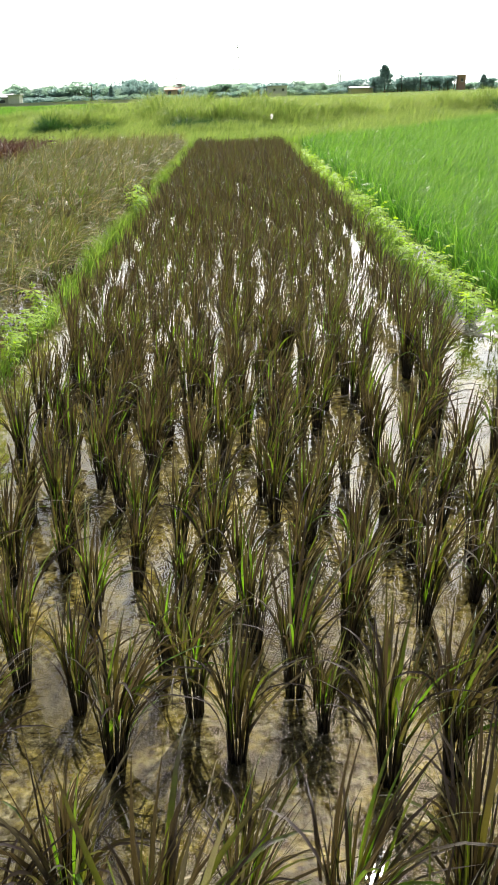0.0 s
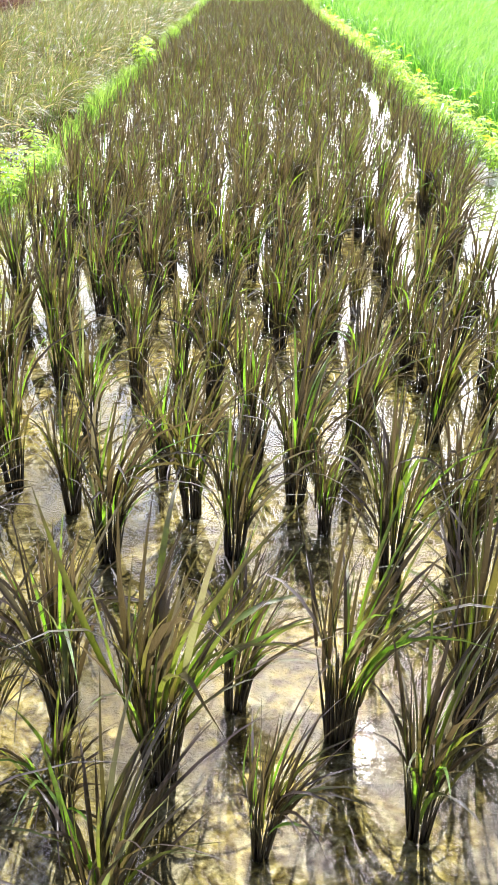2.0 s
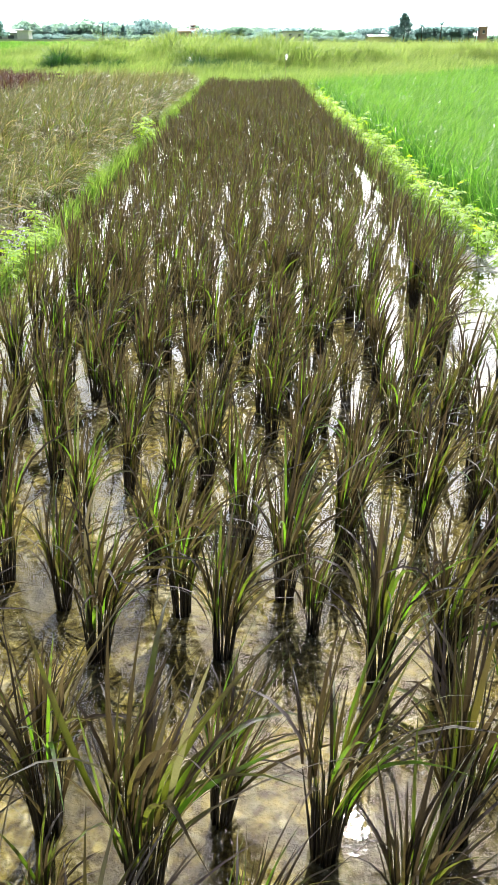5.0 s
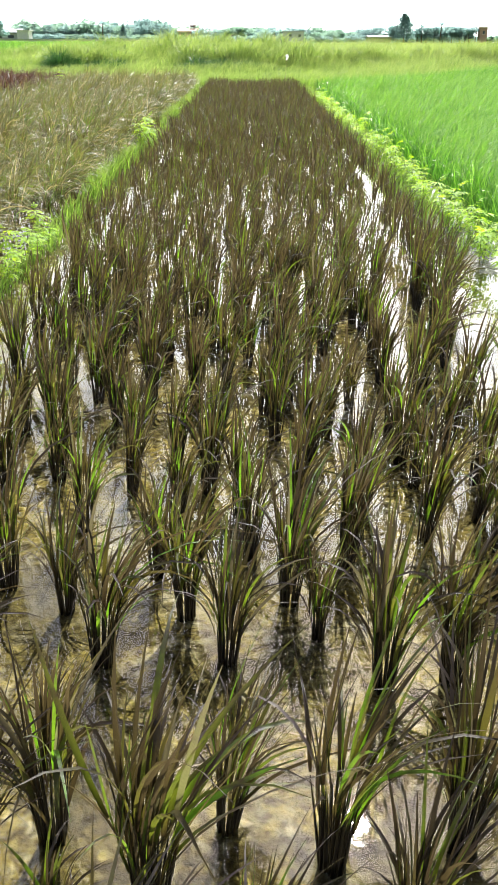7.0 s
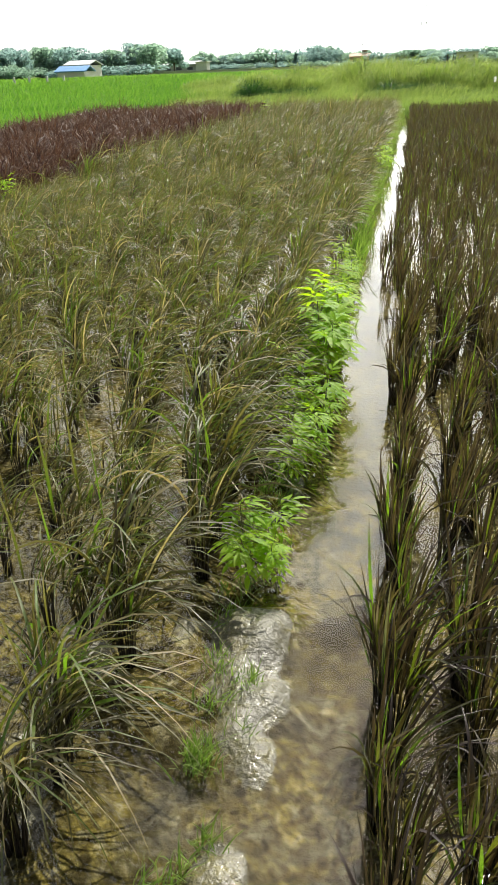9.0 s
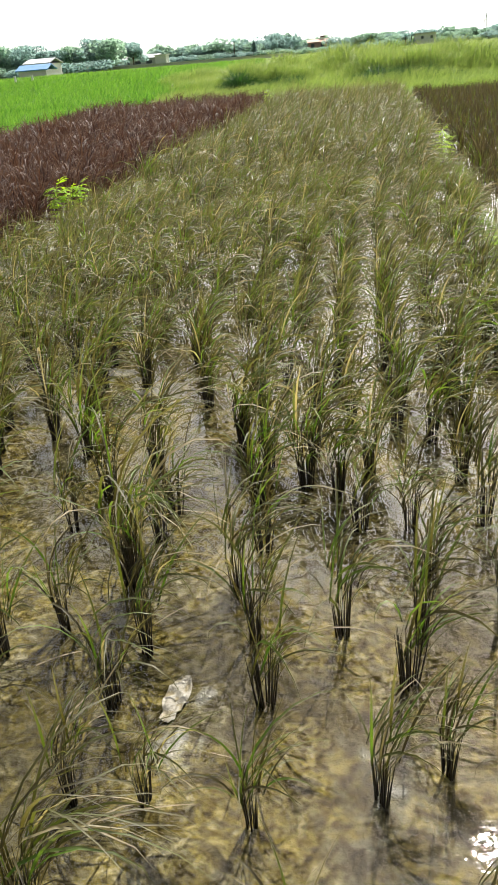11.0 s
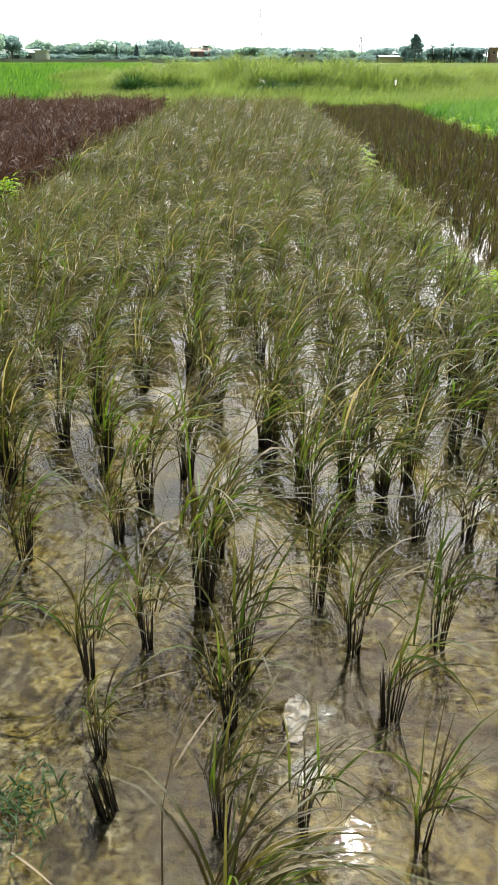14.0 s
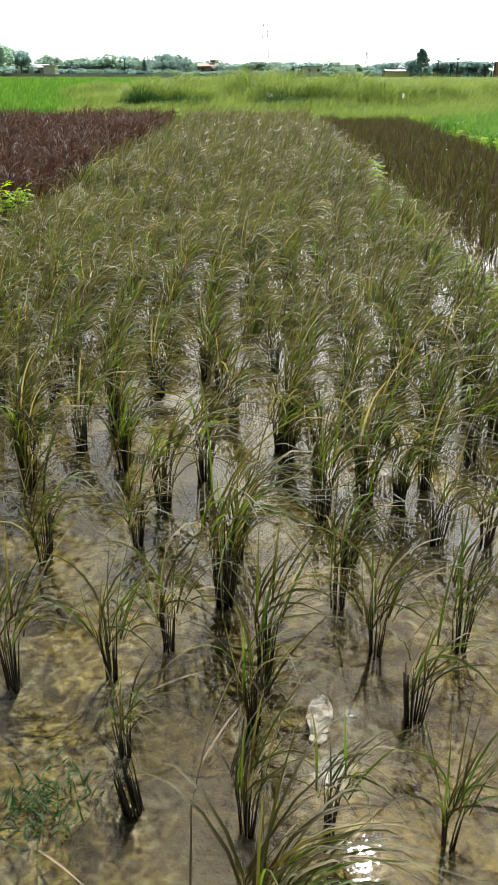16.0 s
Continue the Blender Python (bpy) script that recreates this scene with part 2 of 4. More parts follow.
STRAW = leaf_material("straw", [(0.0, (0.26, 0.20, 0.11)), (1.0, (0.40, 0.33, 0.21))], (0.42, 0.35, 0.24), 0.2, (1, 1, 0.9))


def mud_material():
    """Silt under clear water: pale crumbs, golden films of algae, dark mottling, broad patches darkened for pools and
    plant shade; wet and shining where it stands out of the water.
    """
    m, nodes, links, out = material("paddy_mud")
    co = nodes.new("ShaderNodeTexCoord")

    def noise(scale, detail, rough, twist=0.0):
        n = N(nodes, "ShaderNodeTexNoise", Scale=scale, Detail=detail, Roughness=rough, Distortion=twist)
        links.new(co.outputs["Object"], n.inputs["Vector"])
        return n.outputs["Fac"]

    def between(value, lo, hi, top=1.0, base=0.0):
        r = nodes.new("ShaderNodeMapRange")
        for key, v in (("From Min", lo), ("From Max", hi), ("To Min", base), ("To Max", top)):
            r.inputs[key].default_value = v
        links.new(value, r.inputs["Value"])
        return r.outputs[0]

    big, crumbs, fine, lace = noise(2.6, 6, 0.6), noise(34.0, 9, 0.68, 0.4), noise(120.0, 5, 0.7), noise(17.0, 10, 0.72, 1.6)
    pale = ramp(nodes, [(0.37, (0.026, 0.022, 0.013)), (0.44, (0.085, 0.077, 0.048)), (0.53, (0.150, 0.145, 0.094)), (0.63, (0.33, 0.315, 0.23))])
    links.new(crumbs, pale.inputs[0])
    gold = ramp(nodes, [(0.37, (0.028, 0.021, 0.006)), (0.44, (0.100, 0.081, 0.019)), (0.54, (0.205, 0.176, 0.046)), (0.66, (0.37, 0.325, 0.12))])
    links.new(crumbs, gold.inputs[0])
    film = math_node(nodes, links, "MULTIPLY", between(noise(5.0, 8, 0.65, 0.8), 0.40, 0.52, 0.9), between(lace, 0.38, 0.52))
    col = mix_color(nodes, links, film, pale.outputs[0], gold.outputs[0])
    # Broad dark patches paint in deep pools and the shadow of plants.
    col = mix_color(nodes, links, between(big, 0.55, 0.42, 0.62), col, (0.044, 0.041, 0.024))
    col = mix_color(nodes, links, between(noise(7.5, 9, 0.66, 0.5), 0.47, 0.385, 0.8), col, (0.030, 0.026, 0.013))
    thread = math_node(nodes, links, "ABSOLUTE", math_node(nodes, links, "SUBTRACT", lace, 0.5))
    col = mix_color(nodes, links, between(thread, 0.022, 0.0, 0.35), col, (0.050, 0.042, 0.018))
    col = mix_color(nodes, links, between(fine, 0.45, 0.36, 0.6), col, (0.03, 0.024, 0.012))
    bsdf = nodes.new("ShaderNodeBsdfPrincipled")
    geo = nodes.new("ShaderNodeNewGeometry")
    hgt = nodes.new("ShaderNodeSeparateXYZ")
    links.new(geo.outputs["Position"], hgt.inputs[0])
    col = mix_color(nodes, links, between(hgt.outputs["Z"], -0.001, 0.003, 0.55), col, (0.072, 0.064, 0.034))  # soaked silt that stands out of the water
    links.new(between(hgt.outputs["Z"], -0.002, 0.004, 0.85), bsdf.inputs["Specular IOR Level"])
    links.new(between(crumbs, 0.52, 0.60, 0.07, 0.55), bsdf.inputs["Roughness"])
    links.new(col, bsdf.inputs["Base Color"])
    bp = N(nodes, "ShaderNodeBump", Strength=0.65, Distance=0.016)
    links.new(math_node(nodes, links, "ADD", math_node(nodes, links, "MULTIPLY", fine, 0.16), noise(40.0, 3.0, 0.55)), bp.inputs["Height"])
    links.new(bp.outputs[0], bsdf.inputs["Normal"])
    links.new(bsdf.outputs[0], out.inputs["Surface"])
    return m


def water_material():
    m, nodes, links, out = material("still_water")
    co = nodes.new("ShaderNodeTexCoord")
    r1, r2 = N(nodes, "ShaderNodeTexNoise", Scale=9.0, Detail=2.0), N(nodes, "ShaderNodeTexNoise", Scale=40.0, Detail=2.0)
    for n in (r1, r2):
        links.new(co.outputs["Object"], n.inputs["Vector"])
    bp = N(nodes, "ShaderNodeBump", Strength=0.030, Distance=0.02)
    links.new(math_node(nodes, links, "ADD", r1.outputs["Fac"], math_node(nodes, links, "MULTIPLY", r2.outputs["Fac"], 0.5)), bp.inputs["Height"])
    fr = N(nodes, "ShaderNodeFresnel", IOR=1.37)
    links.new(bp.outputs[0], fr.inputs["Normal"])
    gl = N(nodes, "ShaderNodeBsdfGlossy", Roughness=0.015, Color=(1, 1, 1, 1))
    links.new(bp.outputs[0], gl.inputs["Normal"])
    tr = nodes.new("ShaderNodeBsdfTransparent")
    tr.inputs["Color"].default_value = (0.93, 0.90, 0.82, 1)
    mix = nodes.new("ShaderNodeMixShader")
    links.new(fr.outputs[0], mix.inputs[0])
    links.new(tr.outputs[0], mix.inputs[1])
    links.new(gl.outputs[0], mix.inputs[2])
    links.new(mix.outputs[0], out.inputs["Surface"])
    return m


MUD, WATER = mud_material(), water_material()
TURF = solid_material("grassy_soil", (0.09, 0.145, 0.03), (0.13, 0.19, 0.045), 0.95, 0.6, 0.5, gloss=0.05)

# ---------------------------------------------------------------- mesh helpers


def mesh_of(name, verts, faces, mats, uv=None, smooth=True, mat_index=None):
    me = bpy.data.meshes.new(name)
    verts, faces = np.asarray(verts, np.float32), np.asarray(faces, np.int32)
    n, k = faces.shape
    me.vertices.add(len(verts))
    me.vertices.foreach_set("co", verts.ravel())
    me.loops.add(n * k)
    me.loops.foreach_set("vertex_index", faces.ravel())
    me.polygons.add(n)
    me.polygons.foreach_set("loop_start", np.arange(0, n * k, k, dtype=np.int32))
    me.polygons.foreach_set("use_smooth", np.full(n, smooth))
    if mat_index is not None:
        me.polygons.foreach_set("material_index", np.asarray(mat_index, np.int32))
    if uv is not None:
        layer = me.uv_layers.new(name="UVMap")
        layer.data.foreach_set("uv", np.asarray(uv, np.float32)[faces.ravel()].ravel())
    for m in mats if isinstance(mats, (list, tuple)) else [mats]:
        me.materials.append(m)
    me.update(calc_edges=True)
    return me


def part(name, bm, mat, parent, label=""):
    """One mesh object under a thing or a part."""
    me = bm
    if isinstance(bm, bmesh.types.BMesh):
        me = bpy.data.meshes.new(name)
        bm.to_mesh(me)
        bm.free()
        me.materials.append(mat)
    ob = new(name, me)
    ob.parent = parent
    if label:
        tagged(ob, label)
    return ob


def thing(name, m, label, category, group="", kind=""):
    ob = new(name)
    ob.matrix_world = m
    return tagged(ob, label, category, group, kind)


def blades(rng, root, az, length, tilt, bend, width, segs, fold=False, power=1.4, wind=0.0):
    """Arching tapered blades. root (n,3); az: heading; tilt, bend: degrees from upright at the foot, and added to the tip;
    wind: metres by which a tip is blown towards +x. Returns verts, quads and uv."""
    n = len(root)
    s = np.linspace(0, 1, segs + 1)
    th = np.radians(tilt)[:, None] + np.radians(bend)[:, None] * s[None] ** power
    step = (length / segs)[:, None]
    mid = 0.5 * (th[:, 1:] + th[:, :-1])
    out = np.concatenate([np.zeros((n, 1)), np.cumsum(np.sin(mid) * step, 1)], 1)
    up = np.concatenate([np.zeros((n, 1)), np.cumsum(np.cos(mid) * step, 1)], 1)
    c, sn = np.cos(az)[:, None], np.sin(az)[:, None]
    blow = (np.zeros(n) + wind)[:, None] * s[None] ** 2
    centre = np.stack([root[:, :1] + out * c + blow, root[:, 1:2] + out * sn, root[:, 2:3] + up], -1)
    twist = rng.normal(0, 0.5, n)[:, None] + rng.normal(0, 0.5, n)[:, None] * s[None]
    normal = np.stack([-np.cos(th) * c, -np.cos(th) * sn, np.sin(th)], -1)
    side = np.stack([-sn + 0 * th, c + 0 * th, 0 * th], -1)
    side = side * np.cos(twist)[..., None] + normal * np.sin(twist)[..., None]
    w = width[:, None] * np.clip(np.minimum(0.55 + 1.6 * s, 1.0) * (1 - s**2.6) + 0.03, 0, 1)[None]
    rows = [centre - side * w[..., None] / 2, centre + side * w[..., None] / 2]
    if fold:
        rows.insert(1, centre - normal * (w * 0.16)[..., None])
    k = len(rows)
    verts = np.stack(rows, 2).reshape(-1, 3)
    u = np.broadcast_to(np.linspace(0, 1, k)[None, None], (n, segs + 1, k))
    v = np.broadcast_to(s[None, :, None], (n, segs + 1, k))
    uv = np.stack([u, v], -1).reshape(-1, 2)
    i = (np.arange(n) * (segs + 1) * k)[:, None, None] + (np.arange(segs) * k)[None, :, None] + np.arange(k - 1)[None, None]
    faces = np.stack([i, i + 1, i + k + 1, i + k], -1).reshape(-1, 4)
    return verts, faces, uv


def join(chunks):
    vs, fs, us, base = [], [], [], 0
    for v, f, u in chunks:
        vs.append(v), fs.append(f + base), us.append(u)
        base += len(v)
    return np.concatenate(vs), np.concatenate(fs), np.concatenate(us)


def tubes(rng, foot, top, r0, r1, sides=5):
    """Tapered stalks between points (n,3)."""
    n = len(foot)
    a = np.linspace(0, 2 * np.pi, sides, endpoint=False)
    ring = np.stack([np.cos(a), np.sin(a), 0 * a], -1)
    lo = foot[:, None] + ring[None] * np.reshape(r0, (-1, 1, 1))
    hi = top[:, None] + ring[None] * np.reshape(r1, (-1, 1, 1))
    verts = np.concatenate([lo, hi], 1).reshape(-1, 3)
    j = np.arange(sides)
    k = (j + 1) % sides
    q = np.stack([j, k, k + sides, j + sides], -1)
    faces = (q[None] + (np.arange(n) * 2 * sides)[:, None, None]).reshape(-1, 4)
    uv = np.tile(np.concatenate([np.stack([j / sides, 0 * j], -1), np.stack([j / sides, 0 * j + 1.0], -1)]), (n, 1))
    return verts, faces, uv


def box(bm, lo, hi):
    c, d = [(a + b) / 2 for a, b in zip(lo, hi)], [b - a for a, b in zip(lo, hi)]
    bmesh.ops.create_cube(bm, size=1, matrix=Matrix.Translation(c) @ Matrix.Diagonal((*d, 1)))
    return bm


def smooth_step(a, b, v):
    t = np.clip((v - a) / (b - a), 0, 1)
    return t * t * (3 - 2 * t)


def lattice(x, y, scale, seed):
    """Smooth value noise in -1..1."""
    x, y = x / scale, y / scale
    xi, yi = np.floor(x).astype(np.int64), np.floor(y).astype(np.int64)
    fx, fy = x - xi, y - yi
    fx, fy = fx * fx * (3 - 2 * fx), fy * fy * (3 - 2 * fy)

    def h(i, j):
        k = (i * 374761393 + j * 668265263 + seed * 1442695041) & 0x7FFFFFFF
        k = ((k ^ (k >> 13)) * 1274126177) & 0x7FFFFFFF
        return (k ^ (k >> 16)) % 10007 / 5003.5 - 1

    return (h(xi, yi) * (1 - fx) + h(xi + 1, yi) * fx) * (1 - fy) + (h(xi, yi + 1) * (1 - fx) + h(xi + 1, yi + 1) * fx) * fy


# ---------------------------------------------------------------- ground and water
END_Y = 28.0  # far end of the plots
BUND_L, BUND_R, BUND_C = -1.06, 2.28, -5.30  # ridges between the plots


def rise(y):
    return 0.8 * smooth_step(32.0, 72.0, y)


def ridge_line(y):
    """Middle of the low mud ridge between the olive and the black rice."""
    return BUND_L + 0.06 * (1 - smooth_step(1.6, 2.4, y)) + 0.06 * (1 - smooth_step(2.4, 6.0, y))


def ground_height(x, y):
    rough = 0.016 * lattice(x, y, 0.35, 1) + 0.010 * lattice(x, y, 0.11, 2) + 0.005 * lattice(x, y, 0.045, 3)
    near = smooth_step(-6.5, -5.0, x) * (1 - smooth_step(3.0, 4.5, x)) * (1 - smooth_step(7, 10, y))
    z = -0.020 + rough * near + 0.010 * lattice(x, y, 1.1, 4) + 0.006 * lattice(x, y, 0.6, 7)
    shoal = smooth_step(-3.9, -3.4, x) * (1 - smooth_step(-1.5, -1.2, x)) * (1 - smooth_step(2.0, 2.7, y))
    z = z + shoal * (0.008 + 0.008 * lattice(x, y, 0.22, 13) + 0.007 * lattice(x, y, 0.08, 9))  # half-drained front of the olive rice
    for hx, hy, hr in ((-2.46, 1.68, 0.15), (-2.25, 2.2, 0.14), (-3.0, 1.62, 0.12)):  # soft humps of silt
        z = z + 0.003 * np.exp(-(((x - hx) / hr) ** 2) - ((y - hy) / hr) ** 2)
    z = z - 0.014 * np.exp(-(((x + 1.95) / 0.45) ** 2) - ((y - 1.45) / 0.3) ** 2)  # shallow pool beside the ridge
    for lo, hi in ((-0.87, -0.64), (1.84, 2.1)):  # ditches beside the black rice
        z = z - 0.035 * smooth_step(lo - 0.06, lo + 0.06, x) * (1 - smooth_step(hi - 0.06, hi + 0.06, x))
    lump = (1 - smooth_step(0.04, 0.13, np.abs(x - ridge_line(y) - 0.03 * lattice(y, y * 0, 0.3, 8)))) * (1 - smooth_step(2.2, 2.5, y))
    z = z + lump * (0.024 + 0.012 * (1 - smooth_step(1.65, 1.95, y)) + 1.2 * rough + 0.016 * lattice(x, y, 0.085, 12))
    for cx, half, top in ((BUND_L, 0.10, -0.012), (BUND_R, 0.20, 0.06), (BUND_C, 0.14, 0.06), (-10.6, 0.25, 0.08)):
        wav = 0.05 * lattice(y, y * 0 + cx, 0.6, 5)
        z = np.maximum(z, -0.05 + (top + 0.05 + rough) * (1 - smooth_step(half * 0.55, half * 1.35, np.abs(x - (ridge_line(y) if cx == BUND_L else cx) - wav))) * (y < END_Y + 1) * ((cx != BUND_R) + (cx == BUND_R) * smooth_step(5.4, 6.2, y)) + (y >= END_Y + 1) * -1)
    z = np.maximum(z, -0.05 + 0.13 * smooth_step(END_Y + 0.1, END_Y + 0.6, y))
    z = np.maximum(z, -0.05 + 0.17 * (1 - smooth_step(0.35, 0.85, y + 0.1 * lattice(x, x * 0, 0.5, 6))))
    return z + rise(y)


def axis(*spans):
    return np.concatenate([np.arange(a, b, d) for a, b, d in spans])


xs = axis((-3000, -400, 400), (-400, -100, 50), (-100, -20, 10), (-20, -10.9, 1.3), (-10.9, -4.9, 0.15), (-4.9, 3.1, 0.034), (3.1, 9, 0.5), (9, 30, 3), (30, 100, 10), (100, 400, 50), (400, 3001, 400))
ys = axis((-3000, -100, 400), (-100, -2, 10), (-2, 0.3, 0.2), (0.3, 6.5, 0.034), (6.5, 14, 0.12), (14, 28, 0.3), (28, 80, 2), (80, 400, 20), (400, 3001, 400))
gx, gy = np.meshgrid(xs, ys)
gv = np.stack([gx, gy, ground_height(gx, gy)], -1).reshape(-1, 3)
nx, ny = len(xs), len(ys)
gi = (np.arange(ny - 1) * nx)[:, None] + np.arange(nx - 1)[None]
gf = np.stack([gi, gi + 1, gi + nx + 1, gi + nx], -1).reshape(-1, 4)
gc = gv[gf].mean(1)
turf = (gc[:, 1] > END_Y + 0.3) | (gc[:, 0] < -10.8) | (gc[:, 0] > 2.6) | (gc[:, 1] < 0.2)
ground = new("ground", mesh_of("ground", gv, gf, [MUD, TURF], smooth=True, mat_index=turf.astype(int)))
tagged(ground, "flooded paddy mud with low grassy ridges and fields", "ground", kind="structure")

wx, wy = np.meshgrid(np.array([-10.6, -4.6, 0.0, 4.6, 9.0, 14.0]), np.array([0.4, 7.0, 14.0, 21.0, END_Y + 0.3]))
wi = (np.arange(4) * 6)[:, None] + np.arange(5)[None]
water = new("water", mesh_of("water", np.stack([wx, wy, 0 * wx], -1).reshape(-1, 3), np.stack([wi, wi + 1, wi + 7, wi + 6], -1).reshape(-1, 4), WATER))
tagged(water, "shallow clear still water flooding the rice plots", "water", kind="structure")

# ---------------------------------------------------------------- rice plants


def clump_black(rng, n, segs, fold, wide=1.0, loose=0.0):
    """One hill of upright dark rice: roots of its leaves and their curves. loose: how far its leaves sprawl down the wind."""
    a0, r = rng.uniform(0, 2 * np.pi, n), 0.030 * np.sqrt(rng.uniform(0, 1, n))
    h = rng.uniform(0.04, 0.22, n)
    az = a0 + rng.normal(0, 0.45, n)
    lean = np.radians(rng.uniform(2, 9, n))
    root = np.stack([(r + h * np.tan(lean)) * np.cos(a0), (r + h * np.tan(lean)) * np.sin(a0), h], -1)
    length = rng.uniform(0.22, 0.40, n) * np.where(rng.uniform(0, 1, n) < 0.2, 0.75, 1)
    tilt = rng.uniform(1, 14 + 6 * loose, n)
    bend = np.where(rng.uniform(0, 1, n) < 0.27 + 0.08 * loose, rng.uniform(45, 140, n), rng.uniform(2, 22, n))
    return blades(rng, root, az, length, tilt, bend, rng.uniform(0.0060, 0.0125, n) * wide, segs, fold, 1.7, rng.uniform(0.0, 0.10 + 0.06 * loose, n) * length / 0.33)


def clump_olive(rng, n, segs, fold, wide=1.0, full=1.0, droop=1.0):
    """One hill of wind-bent olive rice with long arching leaves."""
    a0, r = rng.uniform(0, 2 * np.pi, n), 0.028 * np.sqrt(rng.uniform(0, 1, n))
    h = rng.uniform(0.05, 0.25, n)
    az = np.where(rng.uniform(0, 1, n) < 0.72, rng.normal(0.0, 0.75, n), a0)
    lean = np.radians(rng.uniform(3, 12, n))
    root = np.stack([(r + h * np.tan(lean)) * np.cos(a0), (r + h * np.tan(lean)) * np.sin(a0), h], -1)
    length = rng.uniform(0.26, 0.50, n) * full
    tilt = rng.uniform(0, 24, n)
    bend = np.where(rng.uniform(0, 1, n) < 0.74, rng.uniform(95, 160, n), rng.uniform(8, 50, n)) * droop
    return blades(rng, root, az, length, tilt, bend, rng.uniform(0.0052, 0.0100, n) * wide, segs, fold, 1.35, rng.uniform(0.0, 0.08, n))


def clump_red(rng, n, segs, fold, wide=1.0):
    a0, r = rng.uniform(0, 2 * np.pi, n), 0.03 * np.sqrt(rng.uniform(0, 1, n))
    h = rng.uniform(0.1, 0.28, n)
    root = np.stack([r * np.cos(a0) * 2, r * np.sin(a0) * 2, h], -1)
    bend = np.where(rng.uniform(0, 1, n) < 0.68, rng.uniform(65, 140, n), rng.uniform(5, 45, n))
    return blades(rng, root, a0 + rng.normal(0, 0.5, n), rng.uniform(0.25, 0.45, n), rng.uniform(3, 25, n), bend, rng.uniform(0.008, 0.013, n) * wide, segs, fold, 1.4, rng.uniform(0.0, 0.1, n))


def stem_bundle(rng, n):
    a, r = rng.uniform(0, 2 * np.pi, n), 0.023 * np.sqrt(rng.uniform(0.02, 1, n))
    foot = np.stack([r * np.cos(a), r * np.sin(a), 0 * a - 0.06], -1)
    h, lean = rng.uniform(0.12, 0.22, n), np.radians(rng.uniform(3, 11, n))
    top = np.stack([(r + h * np.tan(lean)) * np.cos(a), (r + h * np.tan(lean)) * np.sin(a), h], -1)
    return tubes(rng, foot, top, rng.uniform(0.0034, 0.0052, n), 0.0007)


def plant_meshes(seed, maker, stems, inner, outer, mat, **more):
    """Shared meshes of one plant: its stems, the tuft of inner leaves, and outer leaves one by one."""
    rng = np.random.default_rng(seed)
    sv, sf, su = stem_bundle(rng, stems)
    tv, tf, tu = maker(rng, inner, 6, True, **more)
    single = [mesh_of("leaf", *(lambda q: (q[0], q[1], mat, q[2]))(maker(rng, 1, 8, True, **more))) for _ in range(outer)]
    return mesh_of("stalk_base", sv, sf, RICE_STEM, su), mesh_of("leaf_tuft", tv, tf, mat, tu), single


def set_plant(meshes, name, m, label, group):
    base = thing(name, m, label, "rice plant", group)
    part("stalk_base", meshes[0], None, base)
    part("leaf_tuft", meshes[1], None, base)
    for me in meshes[2]:
        part("leaf", me, None, base)
    return base


def in_channel(x, y):
    """Open water left between the last rows of the black rice, and the ditch that leaves the plot slantwise."""
    return (4.2 < y < 8.5 and abs(x - 1.37 - 0.077 * (y - 4.91)) < 0.055) or (3.3 < y < 6.2 and abs(x - 1.55 - 0.31 * (y - 3.83)) < 0.13) or x > 1.97


def skewed(pts, lean=0.026):
    """Rows that drift a little towards +x along the plot."""
    return [(x + lean * (y - 18.0), y) for x, y in pts]


def hills(rng, x0, x1, y0, y1, dx, dy, jitter, given=(), gap=0.15):
    """Planting places in jittered rows, clear of the given ones."""
    out = []
    for y in np.arange(y0, y1, dy):
        for x in np.arange(x0, x1 + 1e-6, dx):
            px, py = x + rng.normal(0, jitter), y + rng.normal(0, jitter)
            if all((px - a) ** 2 + (py - b) ** 2 > gap**2 for a, b in given):
                out.append((px, py))
    return out


def stand(name, rng, places, variants, mat, label, category="rice"):
    """Many plants in one mesh, each a turned and scaled copy of a variant."""
    chunks = []
    for x, y, turn, size in places:
        v, f, u = variants[rng.integers(len(variants))]
        c, s = math.cos(turn) * size, math.sin(turn) * size
        chunks.append((np.stack([v[:, 0] * c - v[:, 1] * s + x, v[:, 0] * s + v[:, 1] * c + y, v[:, 2] * size + rise(y)], -1), f, u))
    ob = new(name, mesh_of(name, *(lambda q: (q[0], q[1], mat, q[2]))(join(chunks))))
    return tagged(ob, label, category, kind="stuff")


